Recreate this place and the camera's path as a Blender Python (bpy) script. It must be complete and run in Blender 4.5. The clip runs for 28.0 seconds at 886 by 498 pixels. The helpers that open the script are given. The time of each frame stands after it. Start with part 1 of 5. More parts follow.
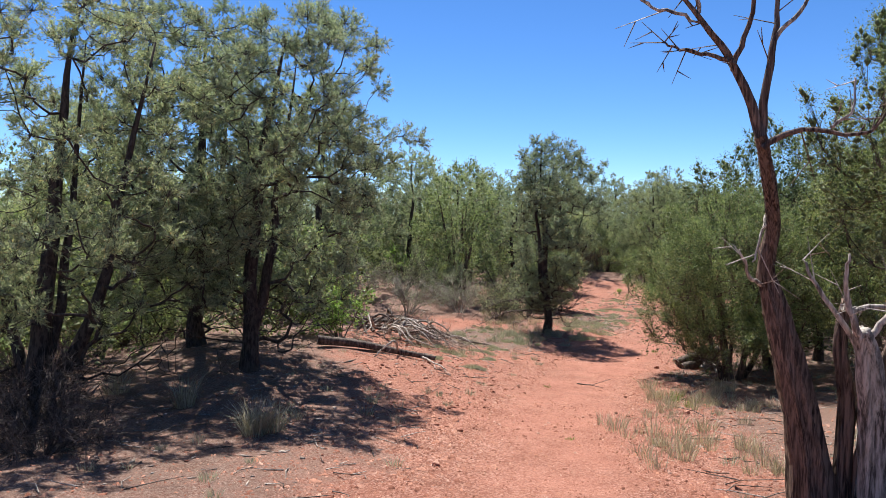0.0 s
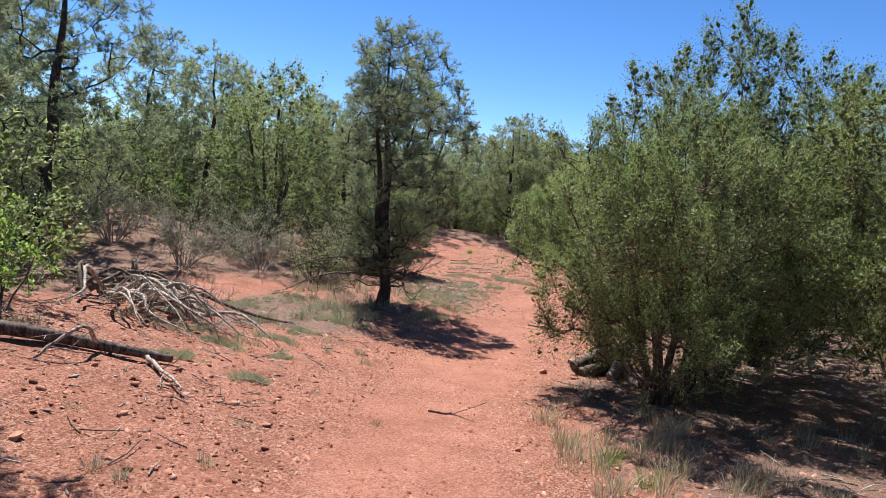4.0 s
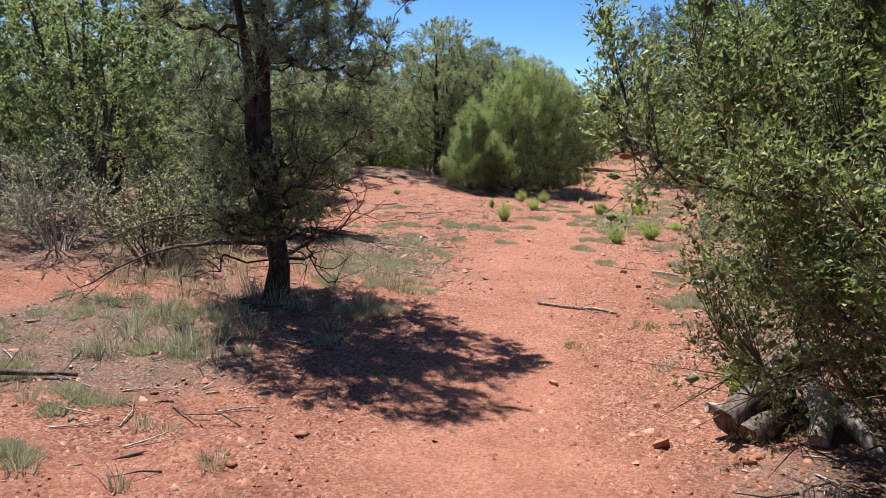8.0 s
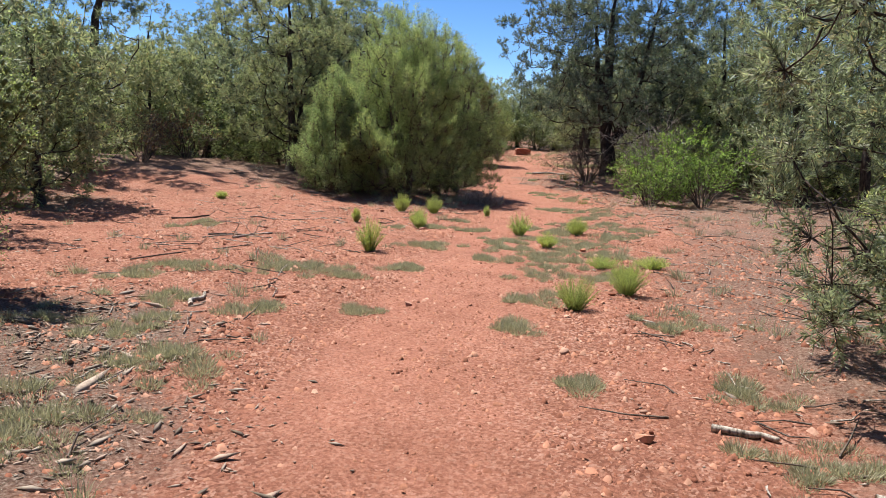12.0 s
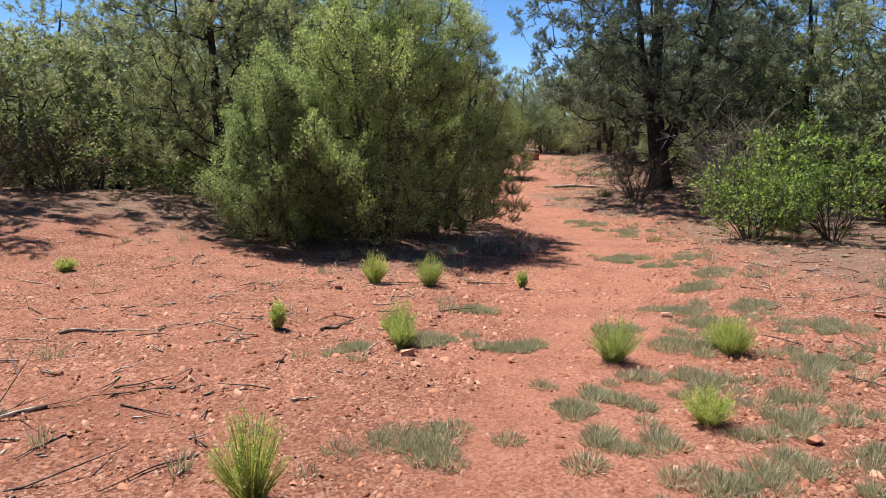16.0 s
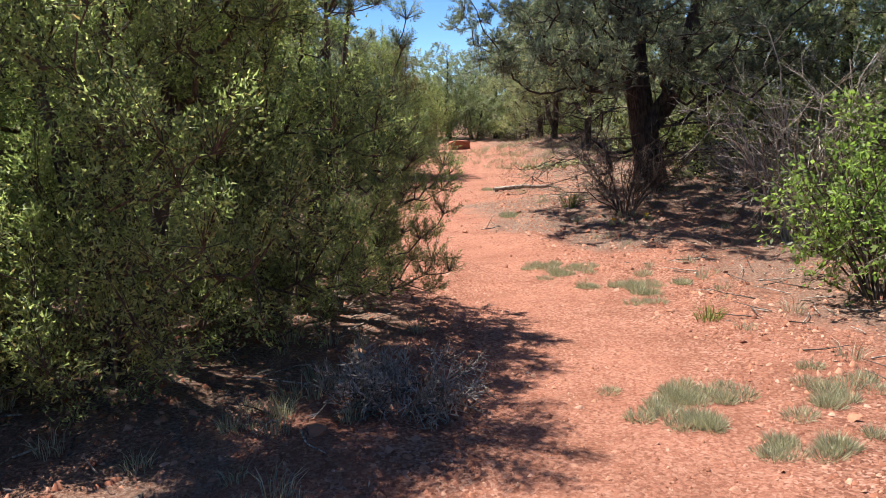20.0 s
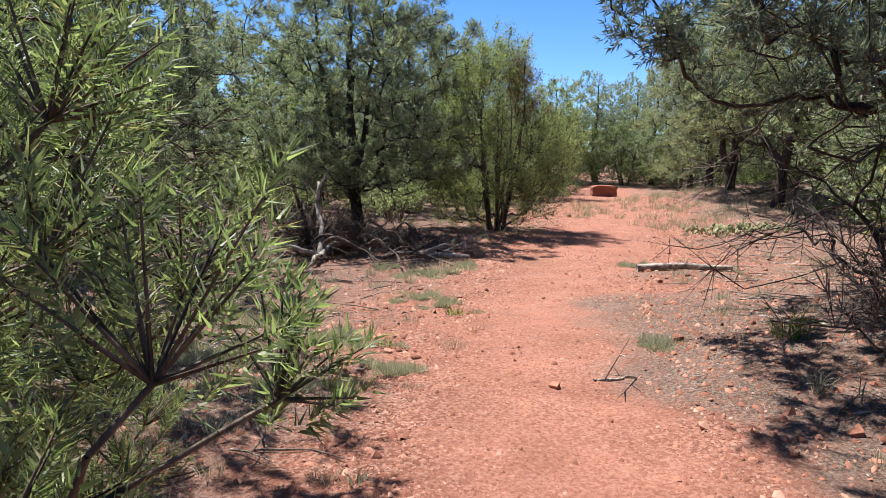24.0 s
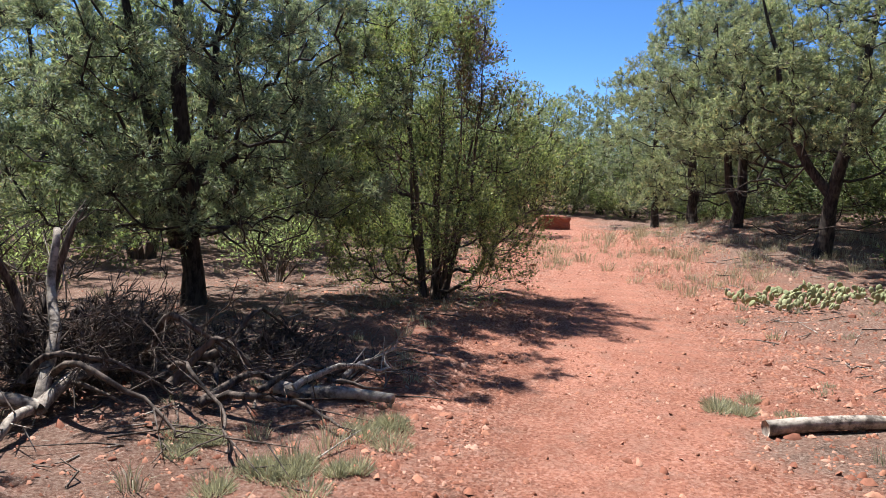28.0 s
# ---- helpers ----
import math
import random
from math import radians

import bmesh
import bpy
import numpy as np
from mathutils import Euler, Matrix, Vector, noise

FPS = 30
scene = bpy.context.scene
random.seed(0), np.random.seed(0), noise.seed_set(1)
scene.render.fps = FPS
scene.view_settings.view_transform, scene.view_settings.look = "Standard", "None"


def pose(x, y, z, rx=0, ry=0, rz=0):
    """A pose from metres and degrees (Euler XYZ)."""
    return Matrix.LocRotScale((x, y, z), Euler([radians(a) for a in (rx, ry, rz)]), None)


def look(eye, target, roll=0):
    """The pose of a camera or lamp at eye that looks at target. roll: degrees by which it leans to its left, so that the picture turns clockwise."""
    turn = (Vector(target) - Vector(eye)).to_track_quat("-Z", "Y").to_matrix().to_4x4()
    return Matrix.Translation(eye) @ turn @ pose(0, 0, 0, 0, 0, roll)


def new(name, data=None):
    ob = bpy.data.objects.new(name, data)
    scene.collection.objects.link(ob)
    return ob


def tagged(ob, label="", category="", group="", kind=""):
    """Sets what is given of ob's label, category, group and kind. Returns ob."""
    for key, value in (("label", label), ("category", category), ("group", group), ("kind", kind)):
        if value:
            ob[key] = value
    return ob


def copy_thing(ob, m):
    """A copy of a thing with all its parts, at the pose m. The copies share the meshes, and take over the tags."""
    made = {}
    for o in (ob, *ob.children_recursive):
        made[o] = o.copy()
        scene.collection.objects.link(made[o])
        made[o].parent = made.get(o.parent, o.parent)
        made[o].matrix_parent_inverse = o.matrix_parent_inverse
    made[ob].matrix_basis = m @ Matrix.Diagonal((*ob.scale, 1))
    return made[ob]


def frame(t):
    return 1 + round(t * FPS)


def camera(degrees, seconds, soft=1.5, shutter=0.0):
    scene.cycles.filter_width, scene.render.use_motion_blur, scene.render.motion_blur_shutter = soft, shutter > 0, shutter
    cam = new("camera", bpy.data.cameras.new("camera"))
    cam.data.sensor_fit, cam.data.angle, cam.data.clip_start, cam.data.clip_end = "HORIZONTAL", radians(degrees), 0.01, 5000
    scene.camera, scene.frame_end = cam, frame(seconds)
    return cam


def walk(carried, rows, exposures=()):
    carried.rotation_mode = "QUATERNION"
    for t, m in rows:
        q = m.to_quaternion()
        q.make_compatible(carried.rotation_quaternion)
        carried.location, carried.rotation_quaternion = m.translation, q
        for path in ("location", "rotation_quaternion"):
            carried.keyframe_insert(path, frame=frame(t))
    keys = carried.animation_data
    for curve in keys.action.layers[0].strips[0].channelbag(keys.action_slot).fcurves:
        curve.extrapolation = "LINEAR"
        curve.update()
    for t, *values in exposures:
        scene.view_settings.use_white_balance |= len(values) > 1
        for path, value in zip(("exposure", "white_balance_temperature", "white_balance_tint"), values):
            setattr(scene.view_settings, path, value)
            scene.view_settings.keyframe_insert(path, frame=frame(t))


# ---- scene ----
cam = camera(61.2, 28.0, 0.6)
METRES, EYE, TILT, LEAN, TURN = 40.5, 1.5, 0.0, 0.0, 0.0
ROWS = [
    (0.0, 0.0, 0.0, 0.0, 0.04, -2.33, -0.97),
    (0.5, 0.0016, 0.0185, -0.0013, -4.44, -3.08, -1.08),
    (1.0, 0.0048, 0.0388, -0.0028, -9.33, -3.98, -1.44),
    (1.5, 0.0068, 0.0574, -0.0048, -11.38, -3.09, -3.58),
    (2.0, 0.0081, 0.0714, -0.006, -12.71, -1.36, -3.55),
    (2.5, 0.011, 0.0894, -0.008, -14.18, -0.78, -5.08),
    (3.0, 0.0112, 0.1063, -0.0094, -15.84, -2.14, -4.97),
    (3.5, 0.0154, 0.1238, -0.0121, -15.38, -4.57, -5.71),
    (4.0, 0.0191, 0.1423, -0.0136, -12.02, -5.11, -5.54),
    (4.5, 0.0228, 0.1589, -0.0166, -12.8, -4.84, -5.64),
    (6.5, 0.0304, 0.2351, -0.0249, -14.61, -7.93, -2.36),
    (7.0, 0.0343, 0.2519, -0.0263, -15.11, -7.55, -3.66),
    (7.5, 0.0379, 0.2703, -0.027, -15.4, -7.94, -2.28),
    (8.0, 0.0446, 0.287, -0.0295, -19.37, -9.07, -1.18),
    (8.5, 0.0496, 0.3065, -0.0313, -17.08, -9.25, 0.72),
    (9.0, 0.0561, 0.3248, -0.033, -17.15, -8.1, 0.79),
    (9.5, 0.0623, 0.3412, -0.0339, -20.5, -8.19, 1.25),
    (10.0, 0.0708, 0.3567, -0.0352, -27.47, -7.89, 0.62),
    (10.5, 0.0802, 0.3735, -0.0363, -24.33, -6.09, -0.78),
    (11.0, 0.0908, 0.3889, -0.0364, -30.2, -7.98, 0.57),
    (11.5, 0.1011, 0.4034, -0.0364, -27.67, -8.09, -2.75),
    (13.5, 0.1343, 0.4678, -0.0375, -28.03, -12.3, 2.31),
    (14.0, 0.1411, 0.4849, -0.0371, -23.48, -10.81, 0.64),
    (14.5, 0.149, 0.4999, -0.0363, -26.91, -10.11, 1.79),
    (15.0, 0.1576, 0.5159, -0.0362, -24.61, -9.1, 1.49),
    (15.5, 0.1668, 0.531, -0.0358, -30.41, -9.26, 0.73),
    (16.0, 0.1764, 0.5456, -0.0354, -28.32, -8.94, -0.23),
    (16.5, 0.1848, 0.562, -0.0352, -23.39, -8.75, 1.52),
    (17.0, 0.1959, 0.5754, -0.0357, -26.55, -8.16, 2.1),
    (17.5, 0.2058, 0.5923, -0.0362, -24.5, -7.32, 1.0),
    (18.0, 0.2169, 0.6061, -0.0365, -28.69, -8.27, 1.81),
    (18.5, 0.2282, 0.6217, -0.0367, -26.41, -9.52, 1.1),
    (19.0, 0.2381, 0.6347, -0.0362, -31.09, -10.21, 1.28),
    (19.5, 0.2505, 0.6498, -0.0365, -31.55, -9.58, 0.88),
    (20.0, 0.2606, 0.6644, -0.036, -33.68, -10.01, 2.63),
    (20.5, 0.273, 0.6775, -0.0366, -34.19, -8.6, 2.86),
    (21.0, 0.283, 0.6908, -0.0372, -34.33, -8.1, 2.94),
    (21.5, 0.2948, 0.7031, -0.0385, -34.8, -6.69, 1.3),
    (23.5, 0.3339, 0.7564, -0.0393, -31.24, -6.99, 1.24),
    (24.0, 0.344, 0.7694, -0.0397, -21.99, -6.81, -0.2),
    (24.5, 0.3541, 0.7842, -0.0398, -21.09, -7.78, 0.92),
    (25.0, 0.3627, 0.7988, -0.0402, -14.44, -8.98, 0.33),
    (25.5, 0.3684, 0.8161, -0.041, -14.6, -10.89, -1.06),
    (26.0, 0.373, 0.8301, -0.0407, -14.97, -8.8, -0.74),
    (26.5, 0.3755, 0.8472, -0.041, -7.81, -12.58, 1.74),
    (27.0, 0.3827, 0.8618, -0.0405, -18.5, -10.87, 1.61),
    (27.5, 0.3891, 0.8765, -0.0403, -21.4, -8.26, -1.51),
    (28.0, 0.3966, 0.8902, -0.0394, -28.22, -5.08, -1.03),
]
walk(cam, [(t, pose(0, 0, EYE, TILT, LEAN, TURN) @ pose(METRES * x, METRES * y, METRES * z, 90 + pitch, roll, yaw)) for t, x, y, z, yaw, pitch, roll in ROWS], [(0.0, 1.0, 6050, 10), (9.0, 1.0, 6200, 10), (14.0, 0.88, 6450, 10), (16.5, 0.93, 6500, 10), (20.0, 1.22, 6500, 10), (24.5, 1.17, 6000, 10), (28.0, 1.14, 6000, 10)])

# ---- light ----
SUN_AZ = math.atan2(-0.295, 0.955)          # from the sun's side: ahead of the walk and to its left
SUN_EL = radians(63)
world = bpy.data.worlds.new("sky")
scene.world = world
world.use_nodes = True
wn = world.node_tree
sky = wn.nodes.new("ShaderNodeTexSky")
sky.sky_type, sky.sun_disc = "NISHITA", False
sky.sun_elevation, sky.sun_rotation = SUN_EL, SUN_AZ
sky.altitude, sky.air_density, sky.dust_density, sky.ozone_density = 3000, 0.9, 0.0, 4.0
wn.nodes["Background"].inputs["Strength"].default_value = 0.083
deep = wn.nodes.new("ShaderNodeHueSaturation")
deep.inputs["Saturation"].default_value = 1.17
deep.inputs["Hue"].default_value = 0.503
wn.links.new(sky.outputs[0], deep.inputs["Color"])
wn.links.new(deep.outputs[0], wn.nodes["Background"].inputs["Color"])
sun = new("sun", bpy.data.lights.new("sun", "SUN"))
sun.data.energy, sun.data.angle, sun.data.color = 5.0, radians(0.53), (1.0, 0.955, 0.88)
sun_way = Vector((math.sin(SUN_AZ) * math.cos(SUN_EL), math.cos(SUN_AZ) * math.cos(SUN_EL), math.sin(SUN_EL)))
sun.matrix_world = look(sun_way * 60, (0, 0, 0))


# ---- materials ----
def material(name):
    m = bpy.data.materials.new(name)
    m.use_nodes = True
    return m, m.node_tree, m.node_tree.nodes["Principled BSDF"]


def node(tree, kind, **values):
    n = tree.nodes.new(kind)
    for key, value in values.items():
        n.inputs[key].default_value = value
    return n


def ramp(tree, source, stops):
    n = tree.nodes.new("ShaderNodeValToRGB")
    while len(n.color_ramp.elements) < len(stops):
        n.color_ramp.elements.new(0.5)
    for e, (at, c) in zip(n.color_ramp.elements, stops):
        e.position, e.color = at, (*c, 1)
    tree.links.new(source, n.inputs["Fac"])
    return n.outputs["Color"]


def mix(tree, fac, a, b, how="MIX"):
    n = tree.nodes.new("ShaderNodeMix")
    n.data_type, n.blend_type = "RGBA", how
    for sock, v in ((n.inputs["Factor"], fac), (n.inputs["A"], a), (n.inputs["B"], b)):
        if isinstance(v, (int, float)):
            sock.default_value = v
        elif isinstance(v, tuple):
            sock.default_value = (*v, 1)
        else:
            tree.links.new(v, sock)
    return n.outputs["Result"]


def noise_of(tree, scale, detail=4, rough=0.6, stretch=None):
    co = tree.nodes.new("ShaderNodeTexCoord").outputs["Object"]
    if stretch:
        mp = tree.nodes.new("ShaderNodeMapping")
        mp.inputs["Scale"].default_value = stretch
        tree.links.new(co, mp.inputs["Vector"])
        co = mp.outputs["Vector"]
    n = node(tree, "ShaderNodeTexNoise", Scale=scale, Detail=detail, Roughness=rough)
    tree.links.new(co, n.inputs["Vector"])
    return n.outputs["Fac"]


def bump(tree, bsdf, height, strength, distance):
    b = node(tree, "ShaderNodeBump", Strength=strength, Distance=distance)
    tree.links.new(height, b.inputs["Height"])
    tree.links.new(b.outputs["Normal"], bsdf.inputs["Normal"])


def leaf_material(name, stops, through_light=0.38, rough=0.55, tint=(1.02, 1.1, 0.98), glow=(1.55, 1.6, 1.25)):
    m, t, b = material(name)
    g = t.nodes.new("ShaderNodeNewGeometry")
    col = ramp(t, g.outputs["Random Per Island"], stops)
    patch = noise_of(t, 1.3, 3)
    col = mix(t, ramp(t, patch, [(0.35, (0, 0, 0)), (0.7, (1, 1, 1))]), col, tint, "MULTIPLY")
    own = t.nodes.new("ShaderNodeObjectInfo").outputs["Random"]
    col = mix(t, 1.0, col, ramp(t, own, [(0.0, (0.86, 0.88, 0.90)), (0.5, (1.0, 1.0, 1.0)), (1.0, (1.22, 1.16, 1.02))]), "MULTIPLY")
    t.links.new(col, b.inputs["Base Color"])
    b.inputs["Roughness"].default_value = rough
    b.inputs["Specular IOR Level"].default_value = 0.22
    tr = t.nodes.new("ShaderNodeBsdfTranslucent")
    t.links.new(mix(t, 1.0, col, glow, "MULTIPLY"), tr.inputs["Color"])
    ms = node(t, "ShaderNodeMixShader", Fac=through_light)
    t.links.new(b.outputs[0], ms.inputs[1])
    t.links.new(tr.outputs[0], ms.inputs[2])
    t.links.new(ms.outputs[0], t.nodes["Material Output"].inputs["Surface"])
    return m


def bark_material(name, dark, light, stretch, scale=14, depth=0.012):
    m, t, b = material(name)
    grain = noise_of(t, scale, 5, 0.65, stretch)
    col = ramp(t, grain, [(0.41, dark), (0.6, light)])
    big = noise_of(t, 2.2, 3)
    col = mix(t, ramp(t, big, [(0.4, (0, 0, 0)), (0.7, (0.4, 0.4, 0.4))]), col, light)
    t.links.new(col, b.inputs["Base Color"])
    b.inputs["Roughness"].default_value = 0.9
    b.inputs["Specular IOR Level"].default_value = 0.2
    bump(t, b, grain, 0.8, depth)
    return m


JUNIPER = leaf_material("juniper_scales", [(0.0, (0.080, 0.095, 0.048)), (0.4, (0.175, 0.198, 0.096)), (0.8, (0.275, 0.295, 0.145)), (0.94, (0.38, 0.385, 0.20)), (1.0, (0.34, 0.23, 0.14))], 0.35, 0.5, glow=(1.7, 1.9, 1.15))
JUNIPER_YELLOW = leaf_material("juniper_scales_bright", [(0.0, (0.098, 0.116, 0.062)), (0.4, (0.192, 0.216, 0.112)), (0.85, (0.300, 0.320, 0.172)), (0.95, (0.41, 0.42, 0.24)), (1.0, (0.35, 0.24, 0.14))], 0.5, 0.5, glow=(1.65, 1.88, 1.25))
JUNIPER_DARK = leaf_material("juniper_scales_dark", [(0.0, (0.058, 0.070, 0.036)), (0.4, (0.132, 0.152, 0.074)), (0.85, (0.225, 0.242, 0.118)), (0.95, (0.33, 0.335, 0.18)), (1.0, (0.32, 0.21, 0.12))], 0.33, 0.5, glow=(1.7, 1.9, 1.15))
# for the solid cores added inside juniper sprays to block light
JUNIPER_CORE = leaf_material("juniper_shade_core", [(0.0, (0.10, 0.115, 0.058)), (0.6, (0.16, 0.178, 0.088)), (1.0, (0.20, 0.212, 0.11))], 0.3, 0.8)
PINYON = leaf_material("pinyon_needles", [(0.0, (0.078, 0.088, 0.062)), (0.5, (0.190, 0.203, 0.144)), (0.9, (0.325, 0.332, 0.230)), (1.0, (0.33, 0.23, 0.14))], 0.38, 0.5, glow=(1.75, 1.9, 1.3))
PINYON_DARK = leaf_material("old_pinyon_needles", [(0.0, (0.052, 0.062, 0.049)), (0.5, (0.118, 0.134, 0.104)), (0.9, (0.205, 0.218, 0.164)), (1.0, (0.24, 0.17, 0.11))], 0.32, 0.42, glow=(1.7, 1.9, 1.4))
OAK = leaf_material("oak_leaves", [(0.0, (0.075, 0.105, 0.036)), (0.5, (0.145, 0.195, 0.066)), (1.0, (0.24, 0.29, 0.11))], 0.45, 0.45, glow=(2.0, 2.3, 1.2))
BROWN_LEAF = leaf_material("dry_leaves", [(0.0, (0.11, 0.06, 0.03)), (0.6, (0.2, 0.11, 0.055)), (1.0, (0.26, 0.17, 0.09))], 0.25)
GRASS_GREY = leaf_material("grey_green_grass", [(0.0, (0.17, 0.178, 0.128)), (0.5, (0.285, 0.29, 0.215)), (1.0, (0.45, 0.435, 0.335))], 0.3, 0.7, (1.0, 1.0, 1.0), (1.3, 1.3, 1.1))
GRASS_DRY = leaf_material("dry_grass", [(0.0, (0.22, 0.2, 0.135)), (0.5, (0.37, 0.335, 0.235)), (1.0, (0.55, 0.5, 0.37))], 0.25, 0.7, (1.0, 1.0, 1.0), (1.2, 1.15, 0.95))
GRASS_GREEN = leaf_material("green_grass", [(0.0, (0.07, 0.11, 0.02)), (0.6, (0.15, 0.20, 0.04)), (1.0, (0.25, 0.28, 0.08))], 0.35, 0.6)
RABBIT = leaf_material("rabbitbrush_leaves", [(0.0, (0.20, 0.215, 0.095)), (0.5, (0.36, 0.385, 0.165)), (1.0, (0.50, 0.52, 0.25))], 0.4, 0.6, glow=(1.8, 1.95, 1.1))
BARK_PINYON = bark_material("pinyon_bark", (0.022, 0.017, 0.014), (0.085, 0.065, 0.052), (1, 1, 0.35), 26)
BARK_JUNIPER = bark_material("juniper_bark", (0.035, 0.026, 0.021), (0.16, 0.115, 0.085), (1, 1, 0.12), 22)
BARK_SNAG = bark_material("red_snag_bark", (0.028, 0.018, 0.014), (0.22, 0.15, 0.112), (1, 1, 0.045), 46, 0.03)
DEADWOOD = bark_material("grey_dead_wood", (0.08, 0.064, 0.052), (0.50, 0.43, 0.36), (1, 1, 0.12), 34, 0.012)
LOG_GREY = bark_material("grey_log_wood", (0.10, 0.08, 0.066), (0.46, 0.39, 0.32), (1, 1, 1), 17, 0.01)
DEAD_DARK = bark_material("dark_dead_wood", (0.03, 0.022, 0.018), (0.17, 0.13, 0.105), (1, 1, 0.25), 26, 0.008)


def soil_material():
    m, t, b = material("red_gravel_soil")
    at = t.nodes.new("ShaderNodeAttribute")
    at.attribute_name = "litter"
    tr = t.nodes.new("ShaderNodeAttribute")
    tr.attribute_name = "trodden"
    fine = noise_of(t, 48, 5, 0.75)
    mid = noise_of(t, 6, 5, 0.6)
    wide = noise_of(t, 0.7, 4, 0.55)
    bent_co = node(t, "ShaderNodeMix", Factor=0.05)
    bent_co.data_type, bent_co.blend_type = "RGBA", "ADD"
    swirl = node(t, "ShaderNodeTexNoise", Scale=9.0, Detail=3.0)
    t.links.new(t.nodes.new("ShaderNodeTexCoord").outputs["Object"], swirl.inputs["Vector"])
    t.links.new(t.nodes.new("ShaderNodeTexCoord").outputs["Object"], bent_co.inputs["A"])
    t.links.new(swirl.outputs["Color"], bent_co.inputs["B"])
    vor = node(t, "ShaderNodeTexVoronoi", Scale=62.0)
    t.links.new(bent_co.outputs["Result"], vor.inputs["Vector"])
    cell = node(t, "ShaderNodeTexVoronoi", Scale=27.0)
    t.links.new(bent_co.outputs["Result"], cell.inputs["Vector"])
    # random stone tones; their dark ends also stand in for shadowed crevices
    red = ramp(t, fine, [(0.38, (0.15, 0.056, 0.034)), (0.5, (0.34, 0.136, 0.084)), (0.62, (0.53, 0.25, 0.165))])
    stone = ramp(t, vor.outputs["Color"], [(0.22, (0.14, 0.052, 0.033)), (0.4, (0.33, 0.132, 0.083)), (0.6, (0.49, 0.222, 0.143)), (0.8, (0.66, 0.40, 0.295))])
    pebble = ramp(t, cell.outputs["Color"], [(0.25, (0.17, 0.063, 0.040)), (0.5, (0.39, 0.158, 0.095)), (0.75, (0.62, 0.34, 0.23))])
    stone = mix(t, ramp(t, cell.outputs["Distance"], [(0.25, (0.75, 0.75, 0.75)), (0.45, (0, 0, 0))]), stone, pebble)
    red = mix(t, ramp(t, mid, [(0.35, (0.35, 0.35, 0.35)), (0.62, (0.9, 0.9, 0.9))]), red, stone)
    red = mix(t, ramp(t, wide, [(0.4, (0, 0, 0)), (0.65, (0.5, 0.5, 0.5))]), red, (0.45, 0.183, 0.116))
    dust = ramp(t, fine, [(0.38, (0.29, 0.112, 0.070)), (0.5, (0.39, 0.163, 0.105)), (0.62, (0.48, 0.222, 0.150))])
    red = mix(t, mix(t, 1.0, tr.outputs["Color"], ramp(t, mid, [(0.3, (0.3, 0.3, 0.3)), (0.6, (0.95, 0.95, 0.95))]), "MULTIPLY"), red, dust)
    lit = ramp(t, fine, [(0.38, (0.06, 0.040, 0.030)), (0.5, (0.20, 0.132, 0.096)), (0.64, (0.46, 0.375, 0.30))])
    lit = mix(t, ramp(t, mid, [(0.36, (0, 0, 0)), (0.7, (0.75, 0.75, 0.75))]), lit, (0.32, 0.168, 0.115))
    edge = node(t, "ShaderNodeMath")
    edge.operation = "ADD"
    sub = node(t, "ShaderNodeMath")
    sub.operation, sub.inputs[1].default_value = "SUBTRACT", 0.5
    t.links.new(mid, sub.inputs[0])
    t.links.new(at.outputs["Fac"], edge.inputs[0])
    t.links.new(sub.outputs[0], edge.inputs[1])
    fac = ramp(t, edge.outputs[0], [(0.27, (0, 0, 0)), (0.68, (1, 1, 1))])
    cloud = ramp(t, noise_of(t, 1.9, 5, 0.7), [(0.34, (0.66, 0.645, 0.635)), (0.5, (0.79, 0.79, 0.80)), (0.66, (0.90, 0.91, 0.925))])
    t.links.new(mix(t, 1.0, mix(t, fac, red, lit), cloud, "MULTIPLY"), b.inputs["Base Color"])
    b.inputs["Roughness"].default_value = 0.95
    b.inputs["Specular IOR Level"].default_value = 0.15
    add = node(t, "ShaderNodeMath")
    add.operation = "ADD"
    t.links.new(fine, add.inputs[0])
    t.links.new(ramp(t, cell.outputs["Distance"], [(0.0, (0.1, 0.1, 0.1)), (0.4, (0, 0, 0))]), add.inputs[1])
    calm = node(t, "ShaderNodeMath")
    calm.operation, calm.inputs[1].default_value, calm.inputs[2].default_value = "MULTIPLY_ADD", -0.55, 1.0
    t.links.new(tr.outputs["Fac"], calm.inputs[0])
    tall = node(t, "ShaderNodeMath")
    tall.operation = "MULTIPLY"
    t.links.new(add.outputs[0], tall.inputs[0])
    t.links.new(calm.outputs[0], tall.inputs[1])
    bump(t, b, tall.outputs[0], 1.0, 0.026)
    return m


def stone_material(name, dark, light):
    m, t, b = material(name)
    g = t.nodes.new("ShaderNodeNewGeometry")
    info = t.nodes.new("ShaderNodeObjectInfo")
    col = ramp(t, g.outputs["Random Per Island"], [(0, tuple(c * 0.8 for c in dark)), (0.3, dark), (0.75, light), (1.0, (0.60, 0.39, 0.29))])
    col = mix(t, 0.4, col, ramp(t, info.outputs["Random"], [(0, dark), (1, light)]))
    n = noise_of(t, 30, 5)
    col = mix(t, 0.6, col, ramp(t, n, [(0.3, (0.45, 0.45, 0.45)), (0.7, (1.2, 1.15, 1.1))]), "MULTIPLY")
    t.links.new(col, b.inputs["Base Color"])
    b.inputs["Roughness"].default_value = 0.9
    b.inputs["Specular IOR Level"].default_value = 0.2
    bump(t, b, n, 0.5, 0.01)
    return m


